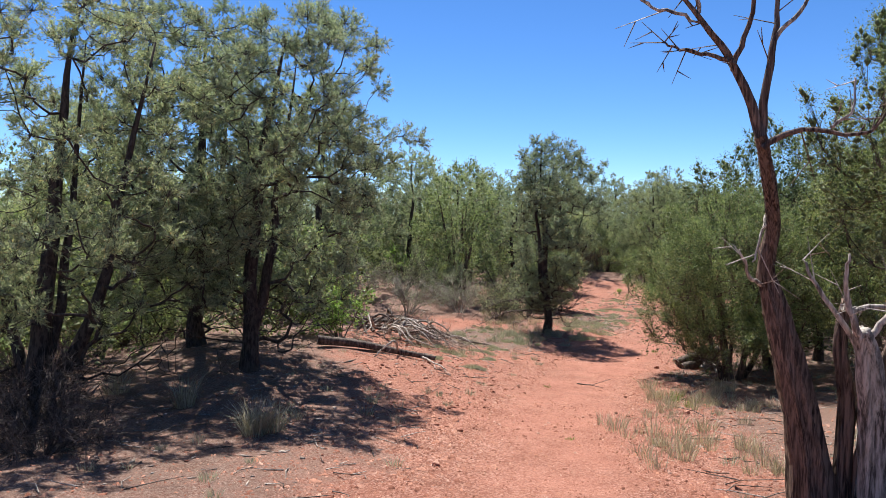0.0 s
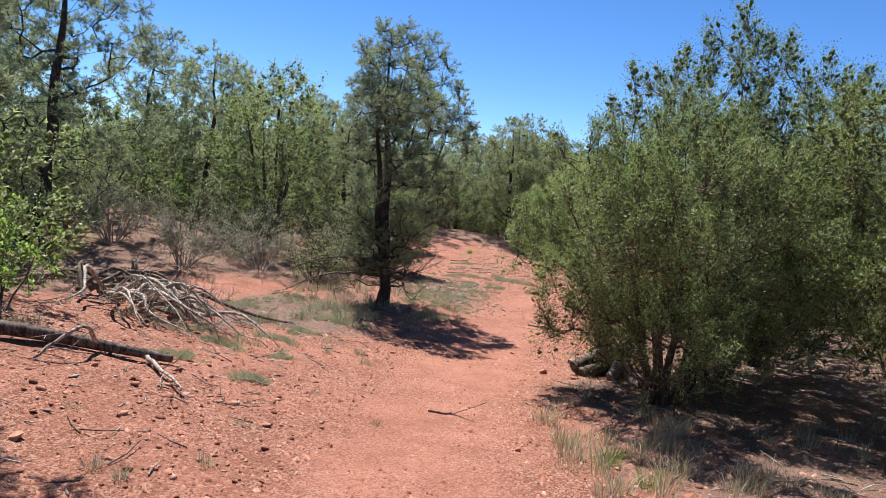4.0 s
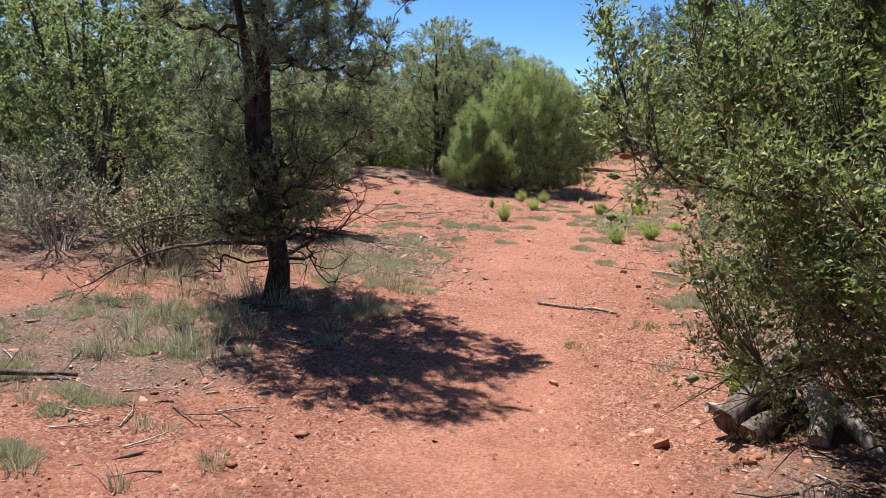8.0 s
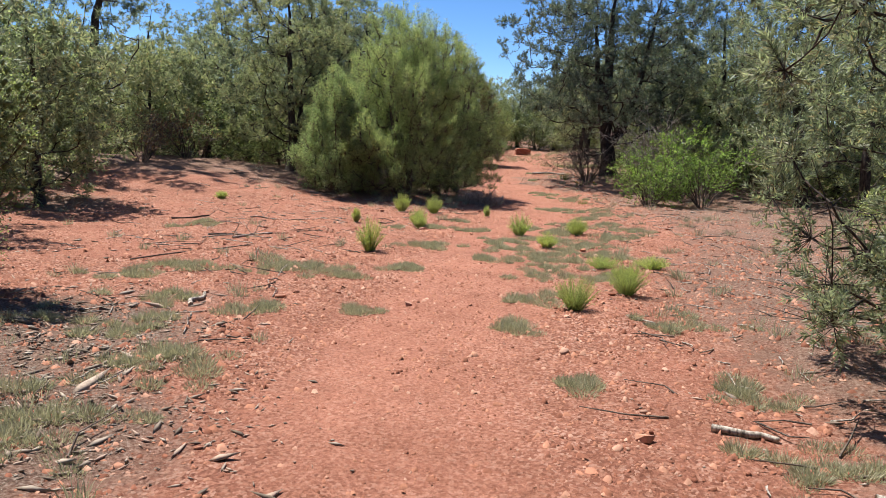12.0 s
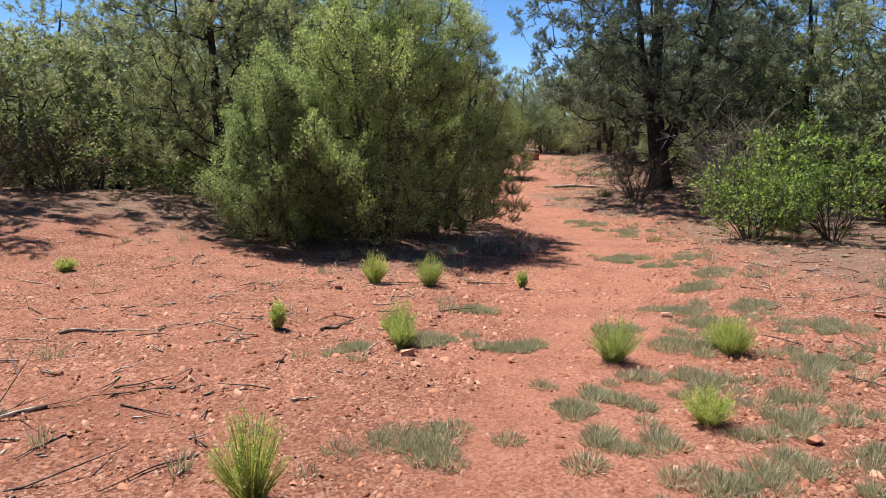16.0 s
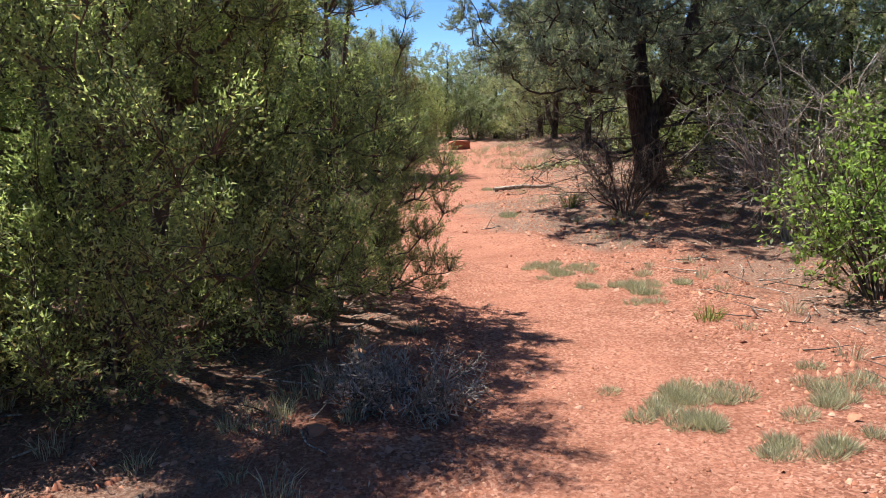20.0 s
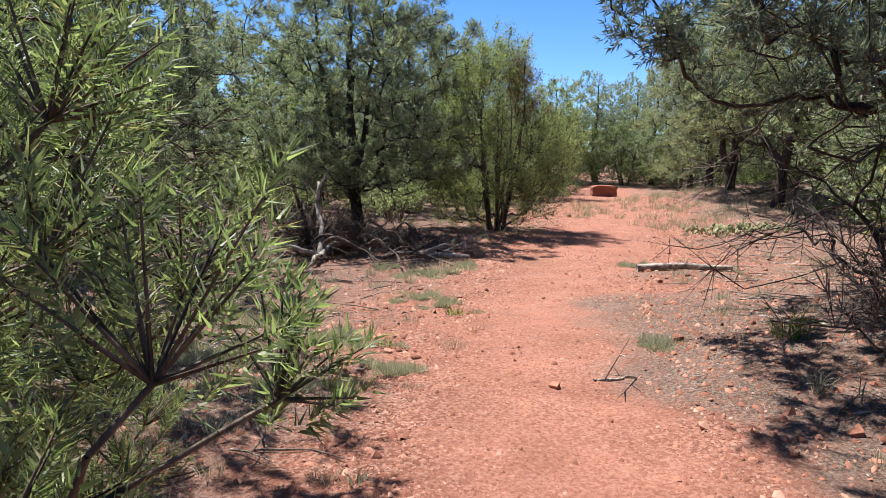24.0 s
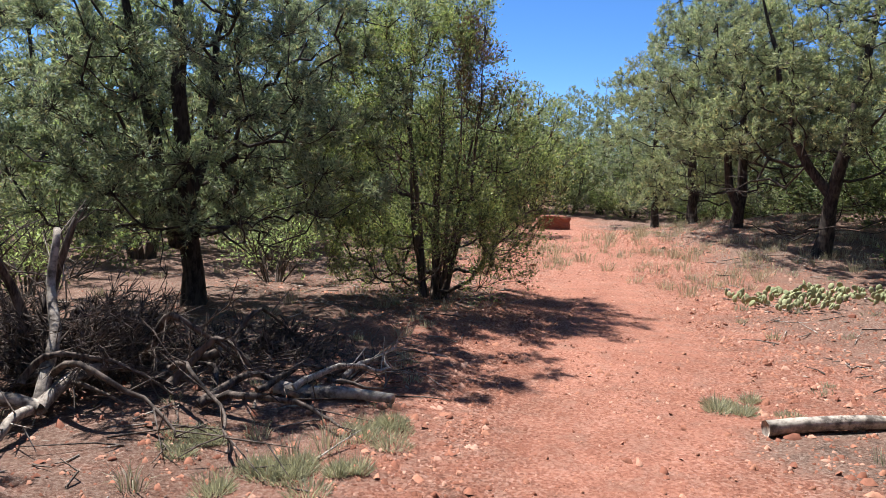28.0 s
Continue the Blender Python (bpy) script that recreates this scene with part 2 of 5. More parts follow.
SOIL = soil_material()
# darkest gravel tones also paint in the shaded sides of stones
STONE = stone_material("red_stone", (0.23, 0.088, 0.054), (0.53, 0.255, 0.16))
BLOCK = stone_material("red_sandstone", (0.22, 0.075, 0.045), (0.32, 0.12, 0.075))
CHIP = stone_material("bark_chip_wood", (0.16, 0.12, 0.09), (0.52, 0.44, 0.36))
CACTUS = stone_material("cactus_skin", (0.30, 0.32, 0.16), (0.46, 0.45, 0.26))
PETAL, pt, pb = material("yellow_petal")
pb.inputs["Base Color"].default_value = (0.75, 0.5, 0.03, 1)
pb.inputs["Roughness"].default_value = 0.6


# ---- lie of the land ----
PROFILE = ((-40, 0.6), (-12, 0.35), (-4, 0.2), (0, 0.0), (4, -0.42), (8, -0.93), (12, -1.33), (16, -1.52), (20, -1.44), (26, -1.43), (31, -1.60), (36, -1.47), (44, -1.45), (54, -1.33), (70, -0.7), (120, 1.0))
MOUNDS = ((-3.0, 13.5, 3.6, 4.0, 0.72), (-3.0, 25.0, 4.5, 5.0, 0.95), (1.5, 19.5, 2.5, 2.0, 0.1), (6.0, 36.0, 5.5, 4.5, 0.55),
          (17.0, 43.0, 3.0, 2.5, 0.16), (20.5, 34.0, 2.5, 2.5, 0.38), (30.5, 45.3, 5.0, 4.0, 0.85), (10.0, 14.0, 4.0, 5.0, 0.25))
TRAIL = ((0.0, -8), (0.1, 0), (0.7, 5), (1.6, 10), (2.8, 14), (4.3, 17), (6.2, 20.5), (8.7, 24), (11.6, 27.3), (13.6, 29.8), (15.0, 32.2), (16.2, 35), (18.0, 38), (20.8, 41.3), (24.2, 46), (28.3, 52), (32, 58), (37, 65))


def land(x, y):
    """Height of the ground; takes numbers or arrays."""
    x, y = np.asarray(x, float), np.asarray(y, float)
    ys, zs = np.array(PROFILE).T
    z = sum(np.interp(y + d, ys, zs) for d in (-1.2, -0.6, 0, 0.6, 1.2)) / 5
    for mx, my, rx, ry, h in MOUNDS:
        z = z + h * np.exp(-((x - mx) / rx) ** 2 - ((y - my) / ry) ** 2)
    near = np.exp(-((trail_distance(x, y) / 1.3) ** 2))
    rough = 0.018 * np.sin(2.1 * x + 1.3 * y) + 0.015 * np.sin(3.7 * x - 2.9 * y + 1) + 0.012 * np.sin(6.1 * x + 5.3 * y + 2) + 0.008 * np.sin(11 * x - 9 * y)
    return z + rough * (1 - 0.6 * near) - 0.03 * near


def trail_distance(x, y):
    best = np.full(np.broadcast(x, y).shape, 1e9)
    for (ax, ay), (bx, by) in zip(TRAIL, TRAIL[1:]):
        dx, dy = bx - ax, by - ay
        s = np.clip(((x - ax) * dx + (y - ay) * dy) / (dx * dx + dy * dy), 0, 1)
        best = np.minimum(best, np.hypot(x - ax - s * dx, y - ay - s * dy))
    return best


def land_at(x, y):
    return float(land(np.array([x]), np.array([y]))[0])


# ---- mesh helpers ----
def mesh_from(name, verts, faces, mat, smooth=False):
    """A mesh from an array of places and one array of equal-sized faces."""
    faces = np.asarray(faces, np.int32)
    me = bpy.data.meshes.new(name)
    n, k = faces.shape
    me.vertices.add(len(verts))
    me.vertices.foreach_set("co", np.asarray(verts, np.float32).ravel())
    me.loops.add(n * k)
    me.loops.foreach_set("vertex_index", faces.ravel())
    me.polygons.add(n)
    me.polygons.foreach_set("loop_start", np.arange(0, n * k, k, dtype=np.int32))
    if smooth:
        me.polygons.foreach_set("use_smooth", np.ones(n, bool))
    me.materials.append(mat)
    me.update(calc_edges=True)
    me.validate()
    return me


def part(name, me, parent, label=""):
    ob = new(name, me)
    ob.parent = parent
    return tagged(ob, label)


def thing(name, x, y, label, category, group="", z=None, kind=""):
    """An Empty that carries the parts of one thing."""
    ob = new(name)
    ob.location = (x, y, land_at(x, y) if z is None else z)
    return tagged(ob, label, category, group, kind)


def unit(v):
    return v / np.maximum(np.linalg.norm(v, axis=-1, keepdims=True), 1e-9)


class Wood:
    """Gathers tapered limbs as rings of quads."""

    def __init__(self):
        self.v, self.f, self.n = [], [], 0

    def limb(self, path, radii, sides=6, flute=0.0, rng=None):
        path, radii = np.asarray(path, float), np.asarray(radii, float)
        tang = unit(np.gradient(path, axis=0))
        ref = np.array([1.0, 0, 0]) if abs(tang[0][0]) < 0.8 else np.array([0, 1.0, 0])
        a = unit(np.cross(tang, ref))
        b = np.cross(tang, a)
        k = len(path)
        ang = np.linspace(0, 2 * np.pi, sides, endpoint=False)
        r = np.repeat(radii[:, None], sides, 1)
        if flute:
            lobes = rng.normal(0, flute, sides)
            r = r * (1 + lobes[None, :] + rng.normal(0, flute * 0.4, (k, sides)))
        ring = path[:, None, :] + r[..., None] * (np.cos(ang)[None, :, None] * a[:, None, :] + np.sin(ang)[None, :, None] * b[:, None, :])
        i = np.arange(k - 1)[:, None] * sides
        j = np.arange(sides)[None, :]
        q = np.stack([i + j, i + (j + 1) % sides, i + sides + (j + 1) % sides, i + sides + j], -1).reshape(-1, 4)
        self.v.append(ring.reshape(-1, 3))
        self.f.append(q + self.n)
        self.n += k * sides
        start = self.n - k * sides
        for first, at in ((start, path[:1]), (self.n - sides, path[-1:])):          # cut ends are closed
            self.v.append(at)
            self.f.append(np.array([[self.n, first + s, first + (s + 1) % sides, first + (s + 2) % sides] for s in range(0, sides, 2)]))
            self.n += 1
        return self

    def twigs(self, A, B, ra, rb, sides=3):
        """Many straight twigs at once; radii are numbers or arrays."""
        A, B = np.asarray(A, float), np.asarray(B, float)
        if not len(A):
            return self
        d = unit(B - A)
        a = unit(np.cross(d, np.array([0.31, 0.2, 0.93]) + 0 * d))
        b = np.cross(d, a)
        ang = np.linspace(0, 2 * np.pi, sides, endpoint=False)[None, :, None]
        ring = np.cos(ang) * a[:, None] + np.sin(ang) * b[:, None]
        ra, rb = np.broadcast_to(np.asarray(ra, float), len(A)), np.broadcast_to(np.asarray(rb, float), len(A))
        v = np.concatenate([A[:, None] + ra[:, None, None] * ring, B[:, None] + rb[:, None, None] * ring], 1)
        m = len(A)
        o = (np.arange(m) * 2 * sides)[:, None, None]
        j = np.arange(sides)
        q = (o + np.stack([j, (j + 1) % sides, sides + (j + 1) % sides, sides + j], 1)[None]).reshape(-1, 4)
        self.v.append(v.reshape(-1, 3))
        self.f.append(q + self.n)
        self.n += m * 2 * sides
        return self

    def mesh(self, name, mat, origin=(0, 0, 0)):
        return mesh_from(name, np.concatenate(self.v) - np.asarray(origin, float), np.concatenate(self.f), mat, True)


def blade_arrays(P, D, L, W, rng):
    """One thin diamond leaf for each place, direction, length and width."""
    D = unit(D)
    side = unit(np.cross(D, rng.normal(size=D.shape)))
    L, W = L[:, None], W[:, None]
    fold = np.cross(D, side) * W * 0.25
    v = np.stack([P, P + D * L * 0.45 + side * W * 0.5 + fold, P + D * L, P + D * L * 0.45 - side * W * 0.5 + fold], 1)
    return v.reshape(-1, 3), np.arange(len(P) * 4).reshape(-1, 4)


def needle_arrays(P, D, L, W, rng):
    """One pointed needle or scale for each place."""
    D = unit(D)
    side = unit(np.cross(D, rng.normal(size=D.shape))) * W[:, None] * 0.5
    v = np.stack([P - side, P + side, P + D * L[:, None]], 1)
    return v.reshape(-1, 3), np.arange(len(P) * 3).reshape(-1, 3)


def leaf_mesh(name, P, D, L, W, mat, rng, needle=False):
    v, f = (needle_arrays if needle else blade_arrays)(P, D, L, W, rng)
    return mesh_from(name, v, f, mat)


# ---- plants ----
OCT_V = np.array([(1, 0, 0), (-1, 0, 0), (0, 1, 0), (0, -1, 0), (0, 0, 1), (0, 0, -1)], float)
OCT_F = np.array([(0, 2, 4), (2, 1, 4), (1, 3, 4), (3, 0, 4), (2, 0, 5), (1, 2, 5), (3, 1, 5), (0, 3, 5)])


def crown_radius(v, low, wide, power):
    """Outline of a crown from its base (0) to its top (1), as a share of its radius."""
    v = np.asarray(v, float)
    up = np.clip((v - wide) / (1 - wide), 0, 1)
    return np.where(v > wide, np.maximum(1 - up ** 2, 0) ** power, low + (1 - low) * np.sin(np.clip(v / wide, 0, 1) * 1.5708))


def stems_of(h, r, rng, trunks, girth, lean, split):
    """Centre lines and radii of the trunks: one with forks, or several that part at the ground."""
    out = []
    for k in range(trunks):
        s = np.linspace(0, 1, 12)
        wob = rng.normal(0, 0.016 * h, (12, 2)).cumsum(0) * 0.45
        wob -= wob[0]
        if trunks == 1:
            p = np.stack([lean[0] * s ** 1.5 + wob[:, 0], lean[1] * s ** 1.5 + wob[:, 1], -0.1 + (h * 0.93 + 0.1) * s], 1)
            rad = girth * h * ((1 - s) ** 0.85 * 0.96 + 0.04)
        else:
            az, reach, tall = k * 6.283 / trunks + rng.normal(0, 0.35), r * rng.uniform(0.25, 0.6), h * rng.uniform(0.6, 0.86)
            p = np.stack([math.cos(az) * (0.1 + reach * s ** 0.8) + lean[0] * s + wob[:, 0], math.sin(az) * (0.1 + reach * s ** 0.8) + lean[1] * s + wob[:, 1], -0.1 + tall * s], 1)
            rad = girth * 0.62 * h * ((1 - s) ** 0.8 * 0.95 + 0.05)
        rad[0] *= 1.35
        out.append((p, rad))
    for f0, az, reach, thick in split:
        s = np.linspace(0, 1, 9)
        p, _ = out[0]
        p0 = np.array([np.interp(f0, np.linspace(0, 1, 12), p[:, c]) for c in range(3)])
        kink = rng.normal(0, 0.03, (9, 3))
        kink[0] = 0
        out.append((p0 + np.stack([np.cos(az) * reach * s ** 0.6, np.sin(az) * reach * s ** 0.6, h * (0.86 - f0) * s], 1) + kink, girth * h * thick * (1 - s * 0.9)))
    return out


def clump_places(n, h, r, rng, seed, base, low, wide, power, lumpy, hollow, lean, apart, gaps):
    """Hearts of the foliage clumps, well spread through the outer part of the crown."""
    m = n * 12
    v = rng.random(m)
    az = rng.uniform(0, 6.283, m)
    sh = crown_radius(v, low, wide, power)
    ok = rng.random(m) < 0.25 + 0.75 * sh
    v, az, sh = v[ok], az[ok], sh[ok]
    lump = np.array([noise.noise(Vector((math.cos(a) * 1.7 + seed * 3.1, math.sin(a) * 1.7, t * h * 0.9))) for a, t in zip(az, v)])
    q = 1 - hollow * rng.random(len(v)) ** 1.25
    rr = r * sh * q * np.clip(1 + lumpy * 1.5 * lump, 0.5, 1.25)
    z = h * (base + (0.97 - base) * v) * (1 + 0.10 * lumpy * lump)
    P = np.stack([np.cos(az) * rr + lean[0] * v, np.sin(az) * rr + lean[1] * v, z], 1)
    hole = np.array([noise.noise(Vector(p * 1.15) + Vector((seed * 1.7, 5.0, 0.0))) for p in P])          # hollows that part the boughs
    P = P[hole + rng.normal(0, 0.05, len(P)) > gaps - 0.5]
    keep = []
    kept = np.zeros((0, 3))
    for i, p in enumerate(P):
        if len(keep) >= n:
            break
        if not len(kept) or ((kept - p) ** 2).sum(1).min() > apart ** 2:
            keep.append(i)
            kept = P[keep]
    return kept


def branch_out(stems, clumps, rng, rise):
    """Joins each clump to the nearest wood below it. Returns the nodes, each one's parent, radius and first branch."""
    nodes, parent, first, cap = [], [], [], []
    for p, rad in stems:
        s = np.linspace(0.1, 1, 24)
        t = np.linspace(0, 1, len(p))
        for q in s:
            nodes.append([np.interp(q, t, p[:, c]) for c in range(3)])
            parent.append(-1)
            first.append(-1)
            cap.append(float(np.interp(q, t, rad)))
    nodes = [np.array(a) for a in nodes]
    axis_xy = np.array(nodes)
    away = np.array([np.sqrt(((axis_xy - c) ** 2).sum(1)).min() for c in clumps])
    ends = np.zeros(len(clumps), int)
    for i in np.argsort(away):
        c = clumps[i]
        N = np.array(nodes)
        gap = c - N
        dist = np.sqrt((gap ** 2).sum(1))
        cost = dist + 1.6 * np.maximum(0, -gap[:, 2] + rise * dist) + np.where(np.array(parent) < 0, 0.12, 0.0)
        j = int(cost.argmin())
        a = N[j]
        d = dist[j]
        prev = j
        for s in (0.36, 0.7, 1.0):
            q = a + (c - a) * s + np.array([0, 0, -0.10 * d * math.sin(math.pi * s)]) + (rng.normal(0, 0.05 * d + 0.006, 3) if s < 1 else 0)
            nodes.append(q)
            parent.append(prev)
            first.append(first[prev] if first[prev] >= 0 else len(nodes) - 1)
            cap.append(cap[prev])
            prev = len(nodes) - 1
        ends[i] = prev
    load = np.zeros(len(nodes))
    load[ends] = 1
    for k in range(len(nodes) - 1, -1, -1):
        if parent[k] >= 0:
            load[parent[k]] += load[k]
    return np.array(nodes), np.array(parent), np.array(first), np.array(cap), load, ends


def conifer(name, x, y, h, r, seed, label, group, pine, base=0.15, low=0.7, wide=0.4, power=0.55, clumps=170, plumes=10, per=30, leaf=1.0, mat=None, bark=None, girth=0.024, trunks=1, split=(), lean=(0.0, 0.0), lumpy=0.4, hollow=0.8, size=1.12, gaps=0.36, bare=0, bare_top=0.35, thick=0.0043, rise=0.12, upright=0.35, brown=None, fine=True, slim=1.0, limbs=7, inner=0.3, brush=False):
    """A tree whose boughs carry clumps of plumes: brushes of needles on a pine, scaly sprays on a juniper."""
    rng = np.random.default_rng(seed)
    root = thing(name, x, y, label, "tree", group)
    bark = bark or (BARK_PINYON if pine else BARK_JUNIPER)
    stems = stems_of(h, r, rng, trunks, girth, lean, split)
    for p, rad in stems:
        part("trunk" if pine or trunks == 1 else "stem", Wood().limb(p, rad, 10, 0.08, rng).mesh("trunk", bark), root)
    C = clump_places(clumps, h, r, rng, seed, base, low, wide, power, lumpy, hollow, lean, (0.25 if pine else 0.21) * size * (0.5 + 0.5 * min(1.5, r / 1.6)), gaps)
    live = len(C)
    if bare:          # dead lower twigs that carry no needles
        az, v = rng.uniform(0, 6.283, bare), rng.uniform(0.05, bare_top, bare)
        q = r * rng.uniform(0.3, 0.85, bare)
        C = np.concatenate([C, np.stack([np.cos(az) * q, np.sin(az) * q, np.maximum(h * v, 0.12)], 1)])
    N, parent, first, cap, load, ends = branch_out(stems, C, rng, rise)
    seg = np.nonzero(parent >= 0)[0]
    rad = np.minimum(thick * np.sqrt(np.maximum(load, 0.6)), cap * 0.8 + 0.002)
    heavy = [f for f in sorted(set(first[seg].tolist()), key=lambda f: -load[f])[:limbs]]
    for f in heavy:
        s = seg[first[seg] == f]
        part("limb", Wood().twigs(N[parent[s]], N[s], np.minimum(rad[parent[s]], rad[s] * 1.5), rad[s], 5).mesh("limb", bark), root)
    s = seg[~np.isin(first[seg], heavy)]
    w = Wood()
    w.twigs(N[parent[s]], N[s], np.minimum(rad[parent[s]], rad[s] * 1.5), rad[s], 4)
    if bare:
        e = N[ends[live:]]
        E = np.repeat(e, 4, 0)
        tip = E + rng.normal(0, 0.16, E.shape) + unit(E * np.array([1, 1, 0])) * 0.1
        tip[:, 2] = np.maximum(tip[:, 2], 0.05)
        w.twigs(E, tip, 0.004, 0.0015)
    C = C[:live]
    origin = N[parent[ends[:live]]]
    O = unit(unit(C - origin) + unit(C * np.array([1, 1, 0.0])) * 0.5 + np.array([0, 0, upright]))
    k = live * plumes
    any_way = unit(rng.normal(size=(k, 3)))
    swell = np.repeat(rng.uniform(0.7, 1.3, live), plumes)
    if pine or brush:          # a rounded clump of brushes
        A = unit(np.repeat(O, plumes, 0) * 0.5 + any_way + np.array([0, 0, upright]))
        long = rng.uniform(0.65, 1.15, k) * swell * size * 0.165
        B = np.repeat(C, plumes, 0) + any_way * (0.05 * size)
    else:             # a pointed spire of sprays
        spire = np.repeat(unit(O * 0.8 + np.array([0, 0, 0.15 + 0.4 * upright]) + rng.normal(0, 0.3, O.shape)), plumes, 0)
        at = rng.random(k)
        A = unit(spire * (0.55 + 0.5 * at)[:, None] + any_way * (0.95 - 0.75 * at)[:, None])
        long = (0.75 + 0.35 * (1 - at)) * rng.uniform(0.75, 1.15, k) * size * 0.17
        B = np.repeat(C, plumes, 0) + spire * ((at - 0.35) * swell * 0.42 * size)[:, None] + any_way * ((1 - at) * 0.10 * size)[:, None]
    B[:, 2] = np.maximum(B[:, 2], 0.06)
    if fine:
        w.twigs(np.repeat(C, plumes, 0), B + A * (long * 0.75)[:, None], 0.0035, 0.0015)
    if w.v:
        tagged(part("branchwork", w.mesh("branchwork", bark), root), kind="stuff")
    s = rng.random((k, per))
    rad3 = unit(rng.normal(size=(k, per, 3)))
    rad3 = unit(rad3 - (rad3 * A[:, None]).sum(-1, keepdims=True) * A[:, None] * 0.85)
    if pine or brush:
        s = 0.1 + 0.9 * s
        Q = B[:, None] + A[:, None] * (long[:, None] * s)[..., None] + rad3 * 0.006
        D = A[:, None] * (0.35 + 0.5 * s[..., None]) + rad3 * 0.75
        L, W = rng.uniform(0.036, 0.058, (k, per)) * leaf, rng.uniform(0.008, 0.013, (k, per)) * leaf * slim
    else:
        ball = unit(rng.normal(size=(k, per, 3)))
        girths = 0.078 * size * rng.uniform(0.7, 1.3, (k, 1, 1))
        away = rng.uniform(0.35, 1.1, (k, per, 1)) * girths
        heart = B + A * (long * 0.6)[:, None]
        Q = heart[:, None] + ball * away + A[:, None] * (ball * A[:, None]).sum(-1, keepdims=True) * away * 0.7
        D = ball * 0.6 + rng.normal(0, 0.6, (k, per, 3)) + A[:, None] * 0.5
        L, W = rng.uniform(0.014, 0.028, (k, per)) * leaf, rng.uniform(0.009, 0.014, (k, per)) * leaf * slim
        core = OCT_V[None] * (girths * inner) * rng.uniform(0.7, 1.2, (k, 6, 1))          # solid octahedron inside each spray, added to block light and darken gaps
        core = core + A[:, None] * (core * A[:, None]).sum(-1, keepdims=True) * 0.7 + heart[:, None]
        if inner:
            part("inner_foliage", mesh_from("inner_foliage", core.reshape(-1, 3), (OCT_F[None] + (np.arange(k) * 6)[:, None, None]).reshape(-1, 3), JUNIPER_CORE), root, "solid cores that block light inside the sprays")
    groups = [(np.ones(k, bool), "crown", mat or (PINYON if pine else JUNIPER), "grey-green needle tufts" if pine else "dense scaly green foliage")]
    if brown:
        dry = np.linalg.norm(B - np.array(brown[:3]), axis=1) < brown[3]
        groups = [(~dry, *groups[0][1:]), (dry, "dried_foliage", BROWN_LEAF, "dried rusty brown foliage")]
    for pick, part_name, m, text in groups:
        part(part_name, leaf_mesh(part_name, Q[pick].reshape(-1, 3), D[pick].reshape(-1, 3), L[pick].ravel(), W[pick].ravel(), m, rng, True), root, text)
    return root


def shrub(x, y, h, r, seed, label, name="oak_shrub", mat=None, leaves=2600, stems=16, size=0.05, wood=None, twiggy=1.0, group="shrubs under the trees", category="shrub", upright=0.6):
    rng = np.random.default_rng(seed)
    root = thing(name, x, y, label, category, group)
    w, A, B, cs, ds = Wood(), [], [], [], []
    for k in range(stems):
        az, out = rng.uniform(0, 6.283), r * rng.uniform(0.2, 1.0)
        hh = h * rng.uniform(0.55, 1.0) * (1 - 0.35 * (out / r) ** 2)
        s = np.linspace(0, 1, 6)
        sp = np.stack([math.cos(az) * (0.1 * r + out * s), math.sin(az) * (0.1 * r + out * s), -0.04 + hh * s ** 0.8], 1) + rng.normal(0, 0.04 * h, (6, 3)) * s[:, None]
        thick = 0.009 * h ** 0.5 * (1 - 0.8 * s) + 0.002
        if not leaves and k < 8:
            part("stem", Wood().limb(sp, thick, 5).mesh("stem", wood or DEAD_DARK), root)
        else:
            w.limb(sp, thick, 4)
        for q in rng.uniform(0.25, 1, int(9 * twiggy)):
            c = np.array([np.interp(q, s, sp[:, j]) for j in range(3)])
            e = unit(rng.normal(0, 0.6, 3) + np.array([math.cos(az) * 0.5, math.sin(az) * 0.5, upright]))
            ln = rng.uniform(0.12, 0.34) * h ** 0.7
            A.append(c)
            B.append(c + e * ln)
            cs.append(c)
            ds.append(e * ln)
            for _ in range(int(2 * twiggy)):
                e2 = unit(e + rng.normal(0, 0.6, 3))
                A.append(c + e * ln * 0.6)
                B.append(c + e * ln * 0.6 + e2 * ln * 0.6)
                cs.append(c + e * ln * 0.6)
                ds.append(e2 * ln * 0.6)
    w.twigs(A, B, 0.004, 0.0018)
    tagged(part("stemwork", w.mesh("stemwork", wood or DEAD_DARK), root), kind="stuff")
    if leaves:
        cs, ds = np.array(cs), np.array(ds)
        i = rng.integers(0, len(cs), leaves)
        P = cs[i] + ds[i] * rng.uniform(0.2, 1.1, (leaves, 1)) + rng.normal(0, 0.02, (leaves, 3))
        part("foliage", leaf_mesh("foliage", P, ds[i] * 3 + rng.normal(0, 0.7, (leaves, 3)), rng.uniform(0.7, 1.3, leaves) * size, rng.uniform(0.35, 0.6, leaves) * size, mat or OAK, rng), root)
    return root


